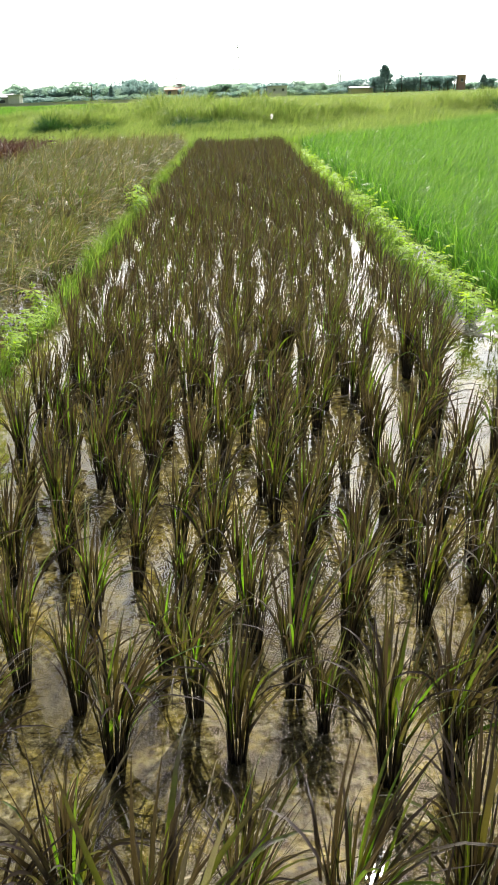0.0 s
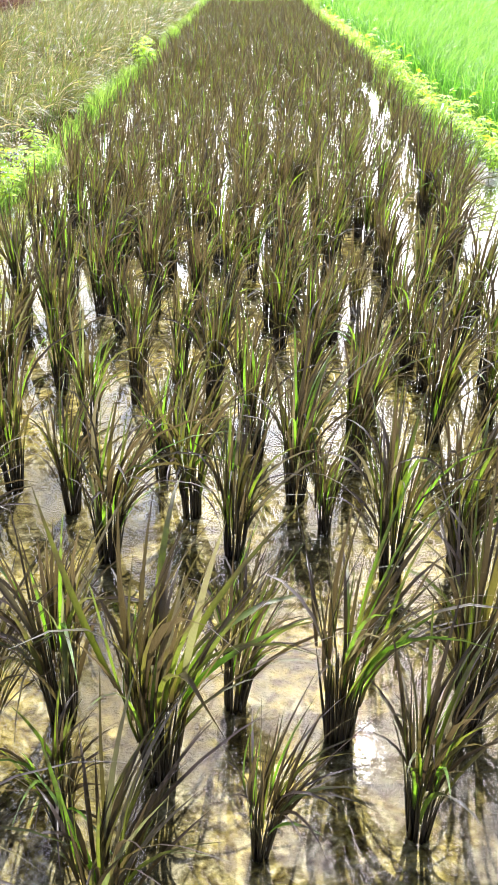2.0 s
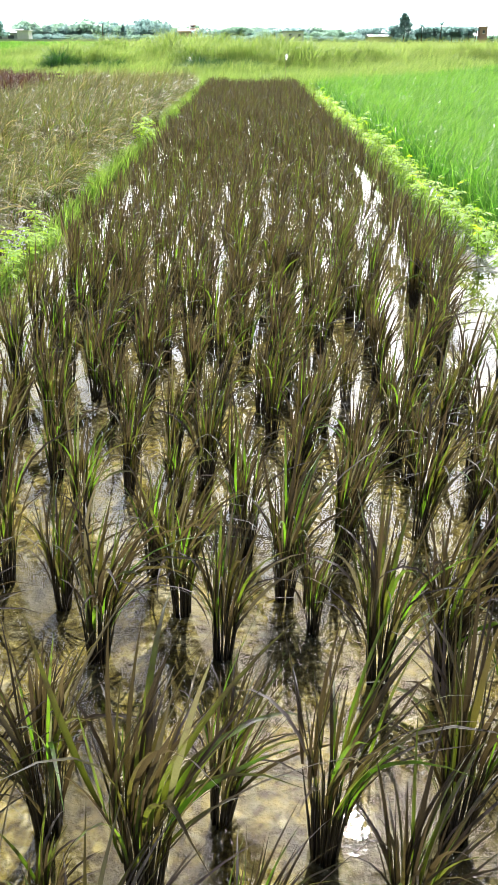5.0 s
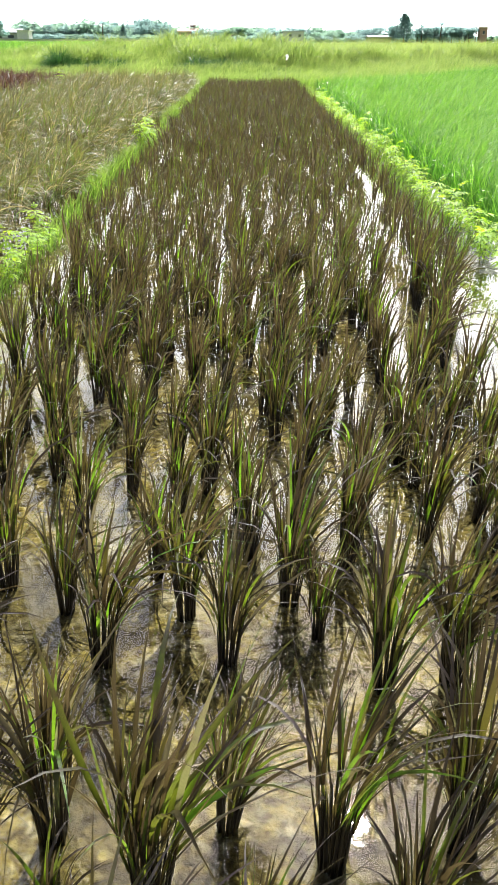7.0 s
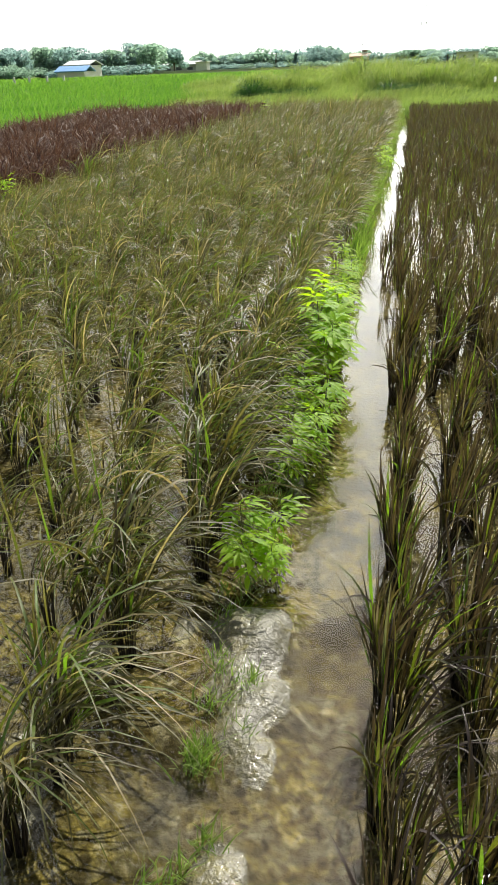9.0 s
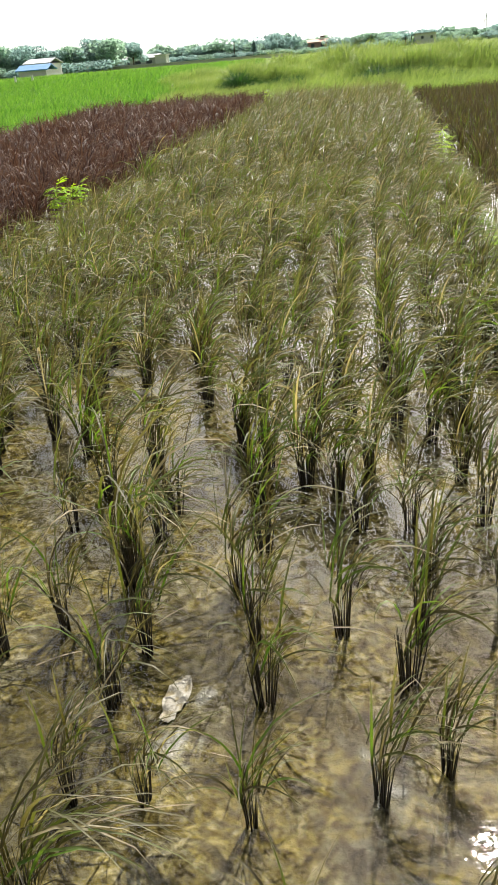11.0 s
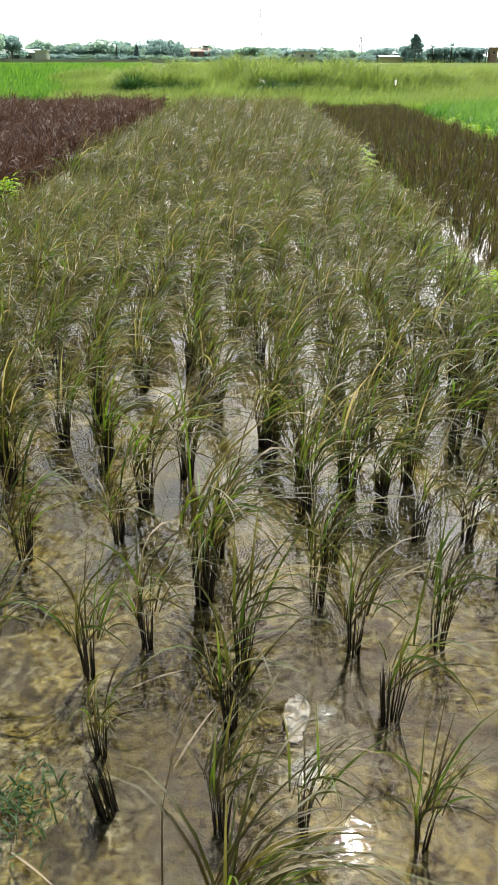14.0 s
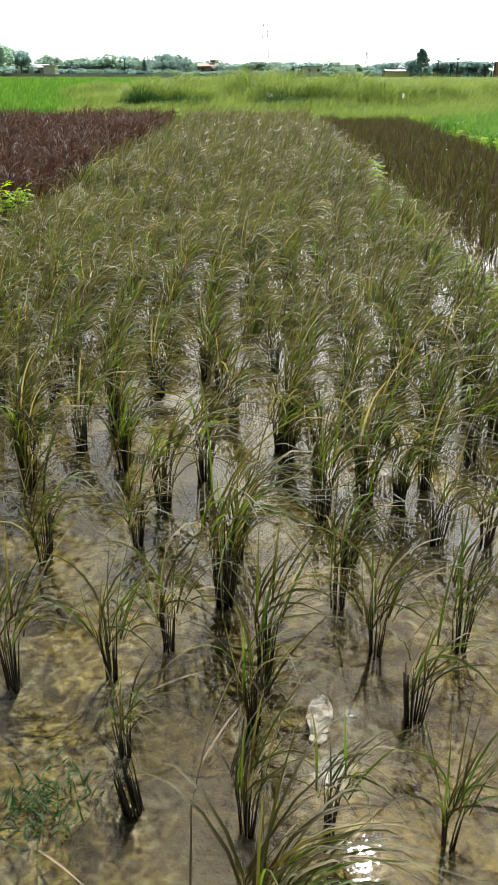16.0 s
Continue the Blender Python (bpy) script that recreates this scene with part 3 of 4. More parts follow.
# the foremost hills of the black rice: x, y, size
BLACK_NEAR = [(0.28, 0.95, 0.75), (1.02, 1.0, 0.8), (0.17, 1.14, 0.62), (0.33, 1.24, 1.08), (0.52, 1.09, 0.55), (0.80, 1.13, 0.72), (0.12, 1.39, 0.90), (0.47, 1.41, 0.72), (0.68, 1.34, 0.96), (0.94, 1.37, 0.98),
              (1.12, 1.58, 0.7), (0.07, 1.62, 0.45), (0.14, 1.90, 0.88), (0.34, 2.09, 0.84), (0.46, 1.90, 0.80), (0.63, 2.15, 0.84), (0.70, 2.00, 0.55), (0.85, 1.82, 0.92), (1.02, 1.85, 0.95), (0.0, 2.12, 0.70),
              (-0.19, 2.23, 0.88), (0.24, 2.28, 0.70), (0.81, 2.34, 0.85), (1.08, 2.48, 0.85), (-0.02, 2.54, 0.78), (0.10, 2.78, 0.66), (0.37, 2.82, 0.86), (-0.18, 2.88, 0.75), (1.09, 3.03, 0.80), (1.08, 3.26, 0.72),
              (0.62, 3.24, 0.76), (0.37, 3.20, 0.74), (0.83, 3.29, 0.72), (-0.04, 3.38, 0.74), (-0.41, 3.28, 0.80), (0.58, 3.49, 0.72), (0.69, 3.62, 0.70), (0.95, 3.52, 0.68), (1.46, 3.52, 0.8), (0.78, 3.96, 0.78),
              (0.12, 4.08, 0.76), (0.34, 4.27, 0.80), (1.13, 4.14, 0.78), (1.47, 4.02, 0.82), (-0.46, 4.18, 0.8), (0.96, 4.47, 0.76), (-0.12, 4.72, 0.78), (0.06, 5.38, 0.78), (0.66, 5.56, 0.78)]
# those of the olive rice, thin and full
OLIVE_NEAR = [(-2.78, 1.7), (-2.59, 1.7), (-2.33, 1.66), (-2.34, 2.04), (-2.4, 2.33), (-2.76, 2.02), (-3.17, 2.23), (-3.02, 2.36), (-3.09, 1.93), (-2.86, 2.6), (-2.49, 2.56), (-2.14, 2.36), (-3.19, 2.94),
              (-3.5, 2.81), (-3.12, 3.21), (-2.97, 3.44), (-2.49, 3.16), (-2.31, 3.29), (-2.18, 3.25), (-1.91, 2.95), (-2.05, 3.39), (-1.78, 3.71), (-2.29, 3.54), (-2.31, 4.09), (-2.64, 3.77), (-2.59, 4.09),
              (-2.94, 4.47), (-2.64, 4.92), (-3.5, 4.39), (-2.22, 4.46), (-1.85, 2.7), (-2.09, 2.95), (-3.55, 3.77), (-2.14, 3.89), (-2.2, 1.34), (-1.84, 1.38), (-1.71, 1.42), (-1.74, 1.67), (-2.03, 1.74),
              (-1.87, 1.84), (-1.9, 2.4), (-1.95, 2.14), (-1.65, 2.41), (-2.73, 2.27), (-1.58, 2.7), (-1.49, 2.62), (-1.49, 2.07), (-1.42, 2.18), (-1.42, 1.74), (-1.36, 1.56), (-2.82, 2.86), (-2.81, 3.06),
              (-2.43, 2.8), (-1.61, 2.09), (-2.61, 3.62), (-2.86, 4.11), (-1.93, 3.88), (-3.44, 4.02), (-2.48, 3.46), (-3.8, 4.34), (-3.7, 3.39), (-3.26, 4.42), (-1.64, 3.0), (-3.75, 2.4), (-3.45, 2.2)]

rng = np.random.default_rng(11)
BLACK_LOOSE = [plant_meshes(100 + k, clump_black, 28, 46 + 5 * (k % 4), 8, RICE_BLACK, loose=1.0) for k in range(6)]
BLACK_UPRIGHT = [plant_meshes(110 + k, clump_black, 26, 40 + 4 * (k % 4), 8, RICE_BLACK) for k in range(8)]
BLACK_LABEL = "upright clump of black-purple rice standing in shallow water"
SET = [(x, y) for x, y, _ in BLACK_NEAR]
extra = hills(rng, -0.60, 1.95, 2.40, 5.6, 0.212, 0.235, 0.036, SET, 0.18) + hills(rng, -0.60, 0.0, 0.95, 2.35, 0.19, 0.20, 0.03, SET, 0.15) + hills(rng, 1.24, 1.64, 1.1, 2.35, 0.2, 0.22, 0.02, SET, 0.15)
for x, y, size in BLACK_NEAR + [(x, y, rng.uniform(0.68, 0.88)) for x, y in extra if x > -0.65 and not in_channel(x, y)]:
    kinds = BLACK_LOOSE if y < 2.2 else BLACK_UPRIGHT
    set_plant(kinds[rng.integers(len(kinds))], "rice_plant", pose(x, y, 0, rng.normal(0, 2), rng.uniform(0, 6), rng.uniform(-70, 70)) @ Matrix.Scale(size * 1.08, 4), BLACK_LABEL, "black rice plants")

OLIVE_THIN = [plant_meshes(200 + k, clump_olive, 15, 14 + 3 * k, 6, RICE_OLIVE) for k in range(5)]
OLIVE_FULL = [plant_meshes(220 + k, clump_olive, 24, 38, 8, RICE_OLIVE) for k in range(5)]
OLIVE_EDGE = [plant_meshes(240 + k, clump_olive, 26, 44, 10, RICE_OLIVE, full=1.25, droop=1.12) for k in range(4)]
OLIVE_BIG = [(-2.86, 2.6), (-1.42, 2.18), (-1.36, 1.56), (-1.38, 1.36), (-1.58, 2.7), (-1.49, 2.62), (-2.76, 1.38)]
OLIVE_LABEL = "wind-bent clump of olive-brown rice standing in shallow water"
extra = hills(rng, -4.9, -1.45, 2.75, 4.9, 0.27, 0.29, 0.03, OLIVE_NEAR, 0.24)
front = [(-1.38, 1.36), (-1.33, 1.98)] + [(-1.24 + rng.normal(0, 0.015), v) for v in np.arange(2.45, 5.2, 0.28)] + [(-1.36 + rng.normal(0, 0.02), v) for v in np.arange(2.9, 6.0, 0.27)] + [(-2.5, 1.1), (-2.76, 1.38), (-3.02, 1.2)]
for x, y in OLIVE_NEAR + extra + front:
    big = (x, y) in OLIVE_BIG or (-1.41 < x < -1.2 and y < 4.6)
    lush = x > -1.5 or y > 3.1
    kinds = OLIVE_EDGE if big else OLIVE_FULL if lush else OLIVE_THIN
    size = 1.12 if (x, y) == (-2.86, 2.6) else rng.uniform(0.80, 0.98) if big else rng.uniform(0.82, 1.04) if lush else rng.uniform(0.58, 0.74) if y < 2.0 else rng.uniform(0.76, 0.98)
    set_plant(kinds[rng.integers(len(kinds))], "rice_plant", pose(x, y, 0, 0, 0, rng.uniform(-32, 32)) @ Matrix.Scale(size, 4), OLIVE_LABEL, "olive rice plants")
stub = thing("rice_stub", pose(-3.05, 1.75, 0, 4, -7, 0), "cut dark stub of a rice clump in wet mud", "rice stub")
q = stem_bundle(np.random.default_rng(260), 22)
cut = q[0] * (1, 1, 0.75)
cut[:, :2] *= np.where(cut[:, 2:] > 0.03, 0.55, 1.0)
per_v, per_f, per_u = len(cut) // 22, len(q[1]) // 22, len(q[2]) // 22
for k in range(22):
    part("stalk", mesh_of("stalk", cut[k * per_v:(k + 1) * per_v], np.asarray(q[1])[k * per_f:(k + 1) * per_f] - k * per_v, RICE_STEM, q[2][k * per_u:(k + 1) * per_u]), None, stub)


def scattered(rng, pts, spin=np.pi, lo=0.85, hi=1.08):
    uneven = [1 + 0.17 * float(lattice(np.array([x]), np.array([y]), 0.5, 41)[0]) for x, y in pts]
    return [(x, y, rng.uniform(-spin, spin), rng.uniform(lo, hi) * k) for (x, y), k in zip(pts, uneven)]


def upper_leaves(q):
    """Crowded hills show the upper part of their leaves alone."""
    return q[0], q[1], q[2] * (1, 0.7) + (0, 0.3)


mid_black = [upper_leaves(clump_black(np.random.default_rng(300 + k), 27, 4, False, 1.0)) for k in range(8)]
far_black = [upper_leaves(clump_black(np.random.default_rng(320 + k), 26, 3, False, 1.25)) for k in range(8)]
stand("black_rice_stand", rng, scattered(rng, [q for q in hills(rng, -0.655, 1.85, 5.65, 11, 0.205, 0.21, 0.042) if not in_channel(*q)], 1.2, 0.66, 0.86), mid_black, RICE_BLACK, "dense stand of upright black-purple rice in water")
stand("black_rice_stand", rng, scattered(rng, hills(rng, -0.615, 1.85, 11, END_Y, 0.205, 0.21, 0.045), np.pi, 0.70, 0.9), far_black, RICE_BLACK, "distant rows of dark black-purple rice")
mid_olive = [clump_olive(np.random.default_rng(340 + k), 50, 6, False, 1.0) for k in range(8)]
far_olive = [clump_olive(np.random.default_rng(360 + k), 38, 5, False, 1.1) for k in range(8)]
stand("olive_rice_stand", rng, scattered(rng, [q for q in hills(rng, -5.2, -1.25, 4.95, 7.5, 0.27, 0.27, 0.03) + hills(rng, -5.2, -1.15, 7.5, 11, 0.25, 0.26, 0.05) if q[0] > -4.95 + 0.026 * (q[1] - 18)], 0.6, 0.70, 1.02), mid_olive, RICE_OLIVE, "dense stand of wind-bent olive-brown rice")
stand("olive_rice_stand", rng, scattered(rng, [q for q in hills(rng, -5.2, -1.15, 11, END_Y, 0.26, 0.26, 0.07) if q[0] > -4.95 + 0.026 * (q[1] - 18)], 0.8, 0.80, 1.22), far_olive, RICE_OLIVE, "distant carpet of wind-bent olive-brown rice")
mid_red = [clump_red(np.random.default_rng(380 + k), 34, 5, False, 1.0) for k in range(8)]
far_red = [clump_red(np.random.default_rng(390 + k), 24, 4, False, 1.15) for k in range(8)]
stand("purple_rice_stand", rng, scattered(rng, skewed(hills(rng, -10.4, -5.25, 5.5, 12, 0.25, 0.25, 0.06)), 1.5, 0.78, 1.22), mid_red, RICE_RED, "dense stand of reddish-purple rice")
stand("purple_rice_stand", rng, scattered(rng, skewed(hills(rng, -10.4, -5.25, 12, END_Y, 0.25, 0.25, 0.06)), 1.5, 0.78, 1.22), far_red, RICE_RED, "distant carpet of reddish-purple rice")

# ---------------------------------------------------------------- green fields and tall grass


def sward(name, rng, x, y, height, width, segs, mat, label, tilt=(2, 18), bend=(8, 60), wind=0.08, category="grass", lift=0.0):
    n = len(x)
    root = np.stack([x, y, ground_height(x, y) * (rise(y) > 0) + lift], -1)
    az = rng.uniform(0, 2 * np.pi, n)
    q = blades(rng, root, az, height, rng.uniform(*tilt, n), rng.uniform(*bend, n), width, segs, False, 1.5, rng.uniform(0, wind, n))
    ob = new(name, mesh_of(name, q[0], q[1], mat, q[2]))
    return tagged(ob, label, category, kind="stuff")


n = 130000
y = 2.2 + 36.0 * rng.uniform(0, 1, n) ** 1.25
x = 2.50 + (0.9 + 0.30 * y) * rng.uniform(0, 1, n)
keep = (y < 27 + 1.2 * (x - 2.7)) & (lattice(x, y, 0.35, 22) + 0.5 * lattice(x, y, 0.9, 23) > rng.uniform(-1.6, 0.5, n))
x, y = x[keep], y[keep]
patch = 0.08 * lattice(x, y, 1.3, 21)
sward("young_rice_field", rng, x, y, rng.uniform(0.36, 0.60, len(x)) + patch, 0.0042 + 0.0006 * y, 3, RICE_GREEN, "dense bright green young rice bent by wind", bend=(10, 110), wind=0.2)

n = 110000
y = 6 + 70.0 * rng.uniform(0, 1, n) ** 1.15
x = -10.7 + 0.026 * (np.minimum(y, END_Y) - 18) - (2.0 + 0.62 * y) * rng.uniform(0, 1, n)
keep = y < 76
sward("green_rice_field", rng, x[keep], y[keep], rng.uniform(0.35, 0.5, keep.sum()), 0.006 + 0.0007 * y[keep], 2, RICE_GREEN, "wide flat field of bright green young rice", wind=0.1)

# bank of tall wild grass behind the plots
n = 110000
y = END_Y + 1.2 + 24.0 * rng.uniform(0, 1, n) ** 1.3
x = rng.uniform(-14, 24, n)
mass = 0.5 + 0.5 * lattice(x, y, 3.1, 31) + 0.25 * lattice(x, y, 1.1, 32)
edge = smooth_step(END_Y + 3.0, END_Y + 12.0, y)
keep = (x > -9.5 - 0.12 * (y - 27)) & ((x < 2.3) | (y > 27.5 + 1.1 * (x - 2.3)))
x, y, mass, edge = x[keep], y[keep], mass[keep], edge[keep]
sward("tall_grass_bank", rng, x, y, 0.24 + edge * (0.10 + 0.42 * smooth_step(0.2, 0.95, mass)) + 0.50 * smooth_step(38, 46, y) * smooth_step(-9, -4, x) + rng.uniform(-0.08, 0.10, len(x)), rng.uniform(0.010, 0.022, len(x)), 2, REED, "bank of tall pale green flowering wild grass", bend=(20, 95), wind=0.25)
MOUNDS = [(-7.3, 39.2, 1.6, 1.22), (-5.6, 39.5, 1.5, 1.10), (-1.7, 39.6, 1.6, 1.27), (0.5, 39.5, 1.7, 1.33), (-2.8, 44.5, 3.2, 1.45), (-1.9, 43.5, 3.6, 1.59), (-5.4, 48.1, 1.8, 1.14), (5.4, 41.3, 1.7, 1.10),
          (10.7, 43.6, 1.5, 1.10), (13.1, 44.1, 2.2, 1.27), (9.0, 43.5, 1.4, 0.98), (5.5, 41.0, 2.8, 1.04), (16.7, 46.3, 2.4, 1.14), (-10.4, 46.3, 2.7, 0.95), (-6.6, 42.0, 2.8, 1.34), (1.8, 41.0, 2.6, 1.46)]
for mx, my, mr, mh in MOUNDS:
    count = int(1100 * max(mr, 1.4))
    a, r = rng.uniform(0, 2 * np.pi, count), np.sqrt(rng.uniform(0, 1, count))
    x, y = mx + mr * r * np.cos(a), my + 0.5 * mr * r * np.sin(a)
    dome = mh * np.sqrt(np.clip(1.02 - r**2, 0, 1)) * (1 + 0.22 * lattice(x, y, 0.45, 33) + 0.12 * lattice(x, y, 0.2, 34))
    tall = rng.uniform(0, 1, count) < 0.35
    lift = np.where(tall, 0.0, 0.72 * dome * rng.uniform(0.3, 1.0, count))
    h = np.where(tall, dome * rng.uniform(0.85, 1.15, count), np.maximum(dome - lift, 0.12) * rng.uniform(0.9, 1.3, count) + 0.05)
    sward("grass_mound", rng, x, y, h, rng.uniform(0.010, 0.024, count), 3, REED, "rounded mound of tall pale green wild grass", bend=(30, 120), wind=0.15, lift=lift)
# darker broad-leaved sedge, added at the foot of the front mounds to paint in self-shadow
for mx, my, mr, mh, count in ((-7.6, 38.6, 1.0, 0.99, 700), (-5.7, 38.7, 1.2, 0.83, 700), (-1.2, 38.7, 1.6, 0.87, 800), (0.5, 38.6, 1.3, 0.83, 600), (5.4, 40.6, 1.2, 0.76, 500), (10.6, 42.9, 1.2, 0.72, 600), (13.1, 43.1, 1.7, 0.93, 900), (9.0, 43.0, 0.9, 0.73, 300), (-5.2, 47.4, 1.0, 0.80, 400)):
    count = int(count * 2.4)
    x, y = mx + rng.normal(0, 0.55 * mr, count), my - 0.3 + rng.normal(0, 0.35, count)
    fall = np.exp(-(((x - mx) / mr) ** 2)) * (0.62 + 0.38 * lattice(x, y * 0.3, 0.42, 35)) * rng.uniform(0.55, 1.1, count)
    sward("dark_sedge_clump", rng, x, y, 0.12 + 1.3 * mh * fall, rng.uniform(0.012, 0.034, count), 3, SEDGE, "dark green sedge clump standing in for shade at a mound foot", tilt=(2, 30), bend=(20, 120), wind=0.12)

# low grass on the ridges
n = 9000
y = 4.4 + (END_Y - 4.4) * rng.uniform(0, 1, n)
x = ridge_line(y) + 0.02 + rng.normal(0, 0.05, n) + 0.05 * lattice(y, y * 0, 0.8, 51)
keep = lattice(x, y, 0.5, 52) + 0.6 * lattice(x, y, 0.16, 53) > rng.uniform(-1.2, 0.6, n)
x, y = x[keep], y[keep]
n = len(x)
sward("ridge_grass", rng, x, y, rng.uniform(0.06, 0.2, n) * (1.1 + 0.6 * lattice(y, y * 0, 1.1, 54)), 0.005 + 0.0006 * y, 3, GRASS, "fresh light green grass on the mud ridge", wind=0.05)
n = 7000
y = 6.0 + (END_Y - 6.0) * rng.uniform(0, 1, n)
x = BUND_R - 0.1 + rng.normal(0, 0.09, n)
sward("ridge_grass", rng, x, y, rng.uniform(0.08, 0.24, n), 0.006 + 0.0007 * y, 3, GRASS, "fresh light green grass on the mud ridge", wind=0.05)
n = 6000
x = rng.uniform(-9, 5, n)
y = END_Y + 0.9 + rng.normal(0, 0.4, n)
sward("ridge_grass", rng, x, y, rng.uniform(0.18, 0.45, n), rng.uniform(0.010, 0.022, n), 3, GRASS, "fresh light green grass along the end ridge", wind=0.05)
n = 2200
cy = rng.uniform(1.2, 4.6, 60)[rng.integers(0, 60, n)]
cx = ridge_line(cy) - 0.07 + (0.05 * np.sin(cy * 37.0))
sward("ridge_grass", rng, cx + rng.normal(0, 0.022, n), cy + rng.normal(0, 0.022, n), rng.uniform(0.02, 0.085, n), rng.uniform(0.0018, 0.0042, n), 3, GRASS, "short grass tufts on wet mud", tilt=(5, 40), wind=0.02)

n = 240
sward("low_weed_patch", rng, -3.26 + rng.normal(0, 0.07, n), 1.76 + rng.normal(0, 0.07, n), rng.uniform(0.015, 0.06, n), rng.uniform(0.0025, 0.006, n), 3, SEDGE, "short green weeds on half-drained mud", tilt=(20, 75), wind=0.01)

# ---------------------------------------------------------------- leafy weeds


def leaflet(length, width):
    """An oval leaf, folded a little along its rib, in the xz plane from the origin along +x."""
    s = np.linspace(0, 1, 5)
    w = width * np.array([0.1, 0.8, 1.0, 0.7, 0.04]) / 2
    droop = -0.25 * length * s**2
    rows = [np.stack([s * length, -w, droop + 0.25 * w], -1), np.stack([s * length, 0 * w, droop], -1), np.stack([s * length, w, droop + 0.25 * w], -1)]
    v = np.stack(rows, 1).reshape(-1, 3)
    i = (np.arange(4) * 3)[:, None] + np.arange(2)[None]
    f = np.stack([i, i + 1, i + 4, i + 3], -1).reshape(-1, 4)
    uv = np.stack([np.tile([0, 0.5, 1.0], 5), np.repeat(s, 3)], -1)
    return v, f, uv


def sprig(rng, length, pairs):
    """A compound leaf: a stalk with pairs of long pointed leaflets and one at its end."""
    chunks = []
    for k in range(pairs * 2 + 1):
        t = 1.0 if k == pairs * 2 else (k // 2 + 1) / (pairs + 0.5)
        size = length * rng.uniform(0.55, 0.8)
        v, f, u = leaflet(size, size * rng.uniform(0.28, 0.36))
        a = 0 if k == pairs * 2 else (1 if k % 2 else -1) * rng.uniform(0.7, 1.1)
        c, s = math.cos(a), math.sin(a)
        x = v[:, 0] * c - v[:, 1] * s + t * length * 0.75
        chunks.append((np.stack([x, v[:, 0] * s + v[:, 1] * c, v[:, 2] - 0.22 * x * x / length + rng.normal(0, 0.003)], -1), f, u))
    chunks.append(blades(rng, np.zeros((1, 3)), np.zeros(1), np.array([length * 0.75]), np.array([88.0]), np.array([10.0]), np.array([0.003]), 4))
    return join(chunks)


def weed_kind(seed, height, count):
    """A bushy weed: a thin stem, leaves in loose tiers, the widest near the top."""
    rng = np.random.default_rng(seed)
    top = np.array([[rng.normal(0, 0.03), rng.normal(0, 0.03), height]])
    stem = mesh_of("stem", *(lambda q: (q[0], q[1], WEED_STEM, q[2]))(tubes(rng, np.array([[0, 0, -0.03]]), top, 0.004, 0.002, 6)))
    leaves = []
    for k in range(count):
        t = 0.18 + 0.82 * ((k + 1) / count) ** 0.75
        v, f, u = sprig(rng, rng.uniform(0.06, 0.10) * (0.7 + 0.4 * t), 2)
        a, e = k * 2.4 + rng.normal(0, 0.3), rng.uniform(0.0, 0.55) + (0.5 if k == count - 1 else 0)
        m = Matrix.Translation(Vector(top[0]) * t) @ Matrix.Rotation(a, 4, "Z") @ Matrix.Rotation(-e, 4, "Y")
        leaves.append((mesh_of("leaf", v, f, WEED, u), m))
    return stem, leaves


WEEDS = [weed_kind(400 + k, 0.20 + 0.035 * k, 14 + 2 * k) for k in range(5)]


def set_weed(k, m, label, group):
    base = thing("weed", m, label, "weed", group)
    stem, leaves = WEEDS[k]
    part("stem", stem, None, base)
    for me, lm in leaves:
        ob = part("leaf", me, None, base)
        ob.matrix_local = lm
    return base


WEED_LABEL = "bright yellow-green leafy weed growing on the mud ridge"
RIDGE_WEEDS = [(-1.03, 2.36, 0.95), (-0.96, 2.33, 0.55), (-1.08, 2.45, 0.8), (-1.0, 2.5, 0.85), (-1.03, 3.02, 0.9), (-0.96, 3.1, 0.8), (-0.92, 3.2, 0.8), (-1.0, 3.3, 1.0), (-0.94, 3.45, 0.95), (-0.9, 3.58, 0.8), (-1.06, 3.5, 0.8)]
RIDGE_WEEDS += [(ridge_line(v) + rng.normal(0.03, 0.06), v, rng.uniform(0.95, 1.25)) for v in np.linspace(3.85, 4.95, 17)] + [(ridge_line(v) + rng.normal(0.04, 0.05), v, rng.uniform(0.6, 0.9)) for v in np.linspace(5.1, 6.6, 9)] + [(BUND_L + rng.normal(0.02, 0.05), v, 1.25) for v in (12.6, 12.9, 13.1, 13.3)]
for x, y, sz in RIDGE_WEEDS:
    set_weed(int(rng.integers(5)), pose(x, y, 0.03, 0, 0, rng.uniform(0, 360)) @ Matrix.Scale(sz, 4), WEED_LABEL, "weeds on the near ridge")
for x, y, sz in [(BUND_R - 0.10 + rng.normal(0, 0.07), v, rng.uniform(0.6, 0.95)) for v in 5.3 + 17 * np.linspace(0, 1, 72) ** 1.2]:
    set_weed(int(rng.integers(5)), pose(x, y, 0.05, 0, 0, rng.uniform(0, 360)) @ Matrix.Scale(sz, 4), WEED_LABEL, "weeds beside the young rice")
for x, y, sz in [(-5.4, 9.2, 1.25), (-5.25, 9.5, 1.3), (-5.5, 9.35, 1.15), (-5.32, 9.32, 1.35), (-4.95, 26.0, 1.4)]:
    set_weed(int(rng.integers(5)), pose(x, y, 0.03, 0, 0, rng.uniform(0, 360)) @ Matrix.Scale(sz, 4), "tall yellow-green weed between two rice plots", "weeds between the plots")

# ---------------------------------------------------------------- far trees


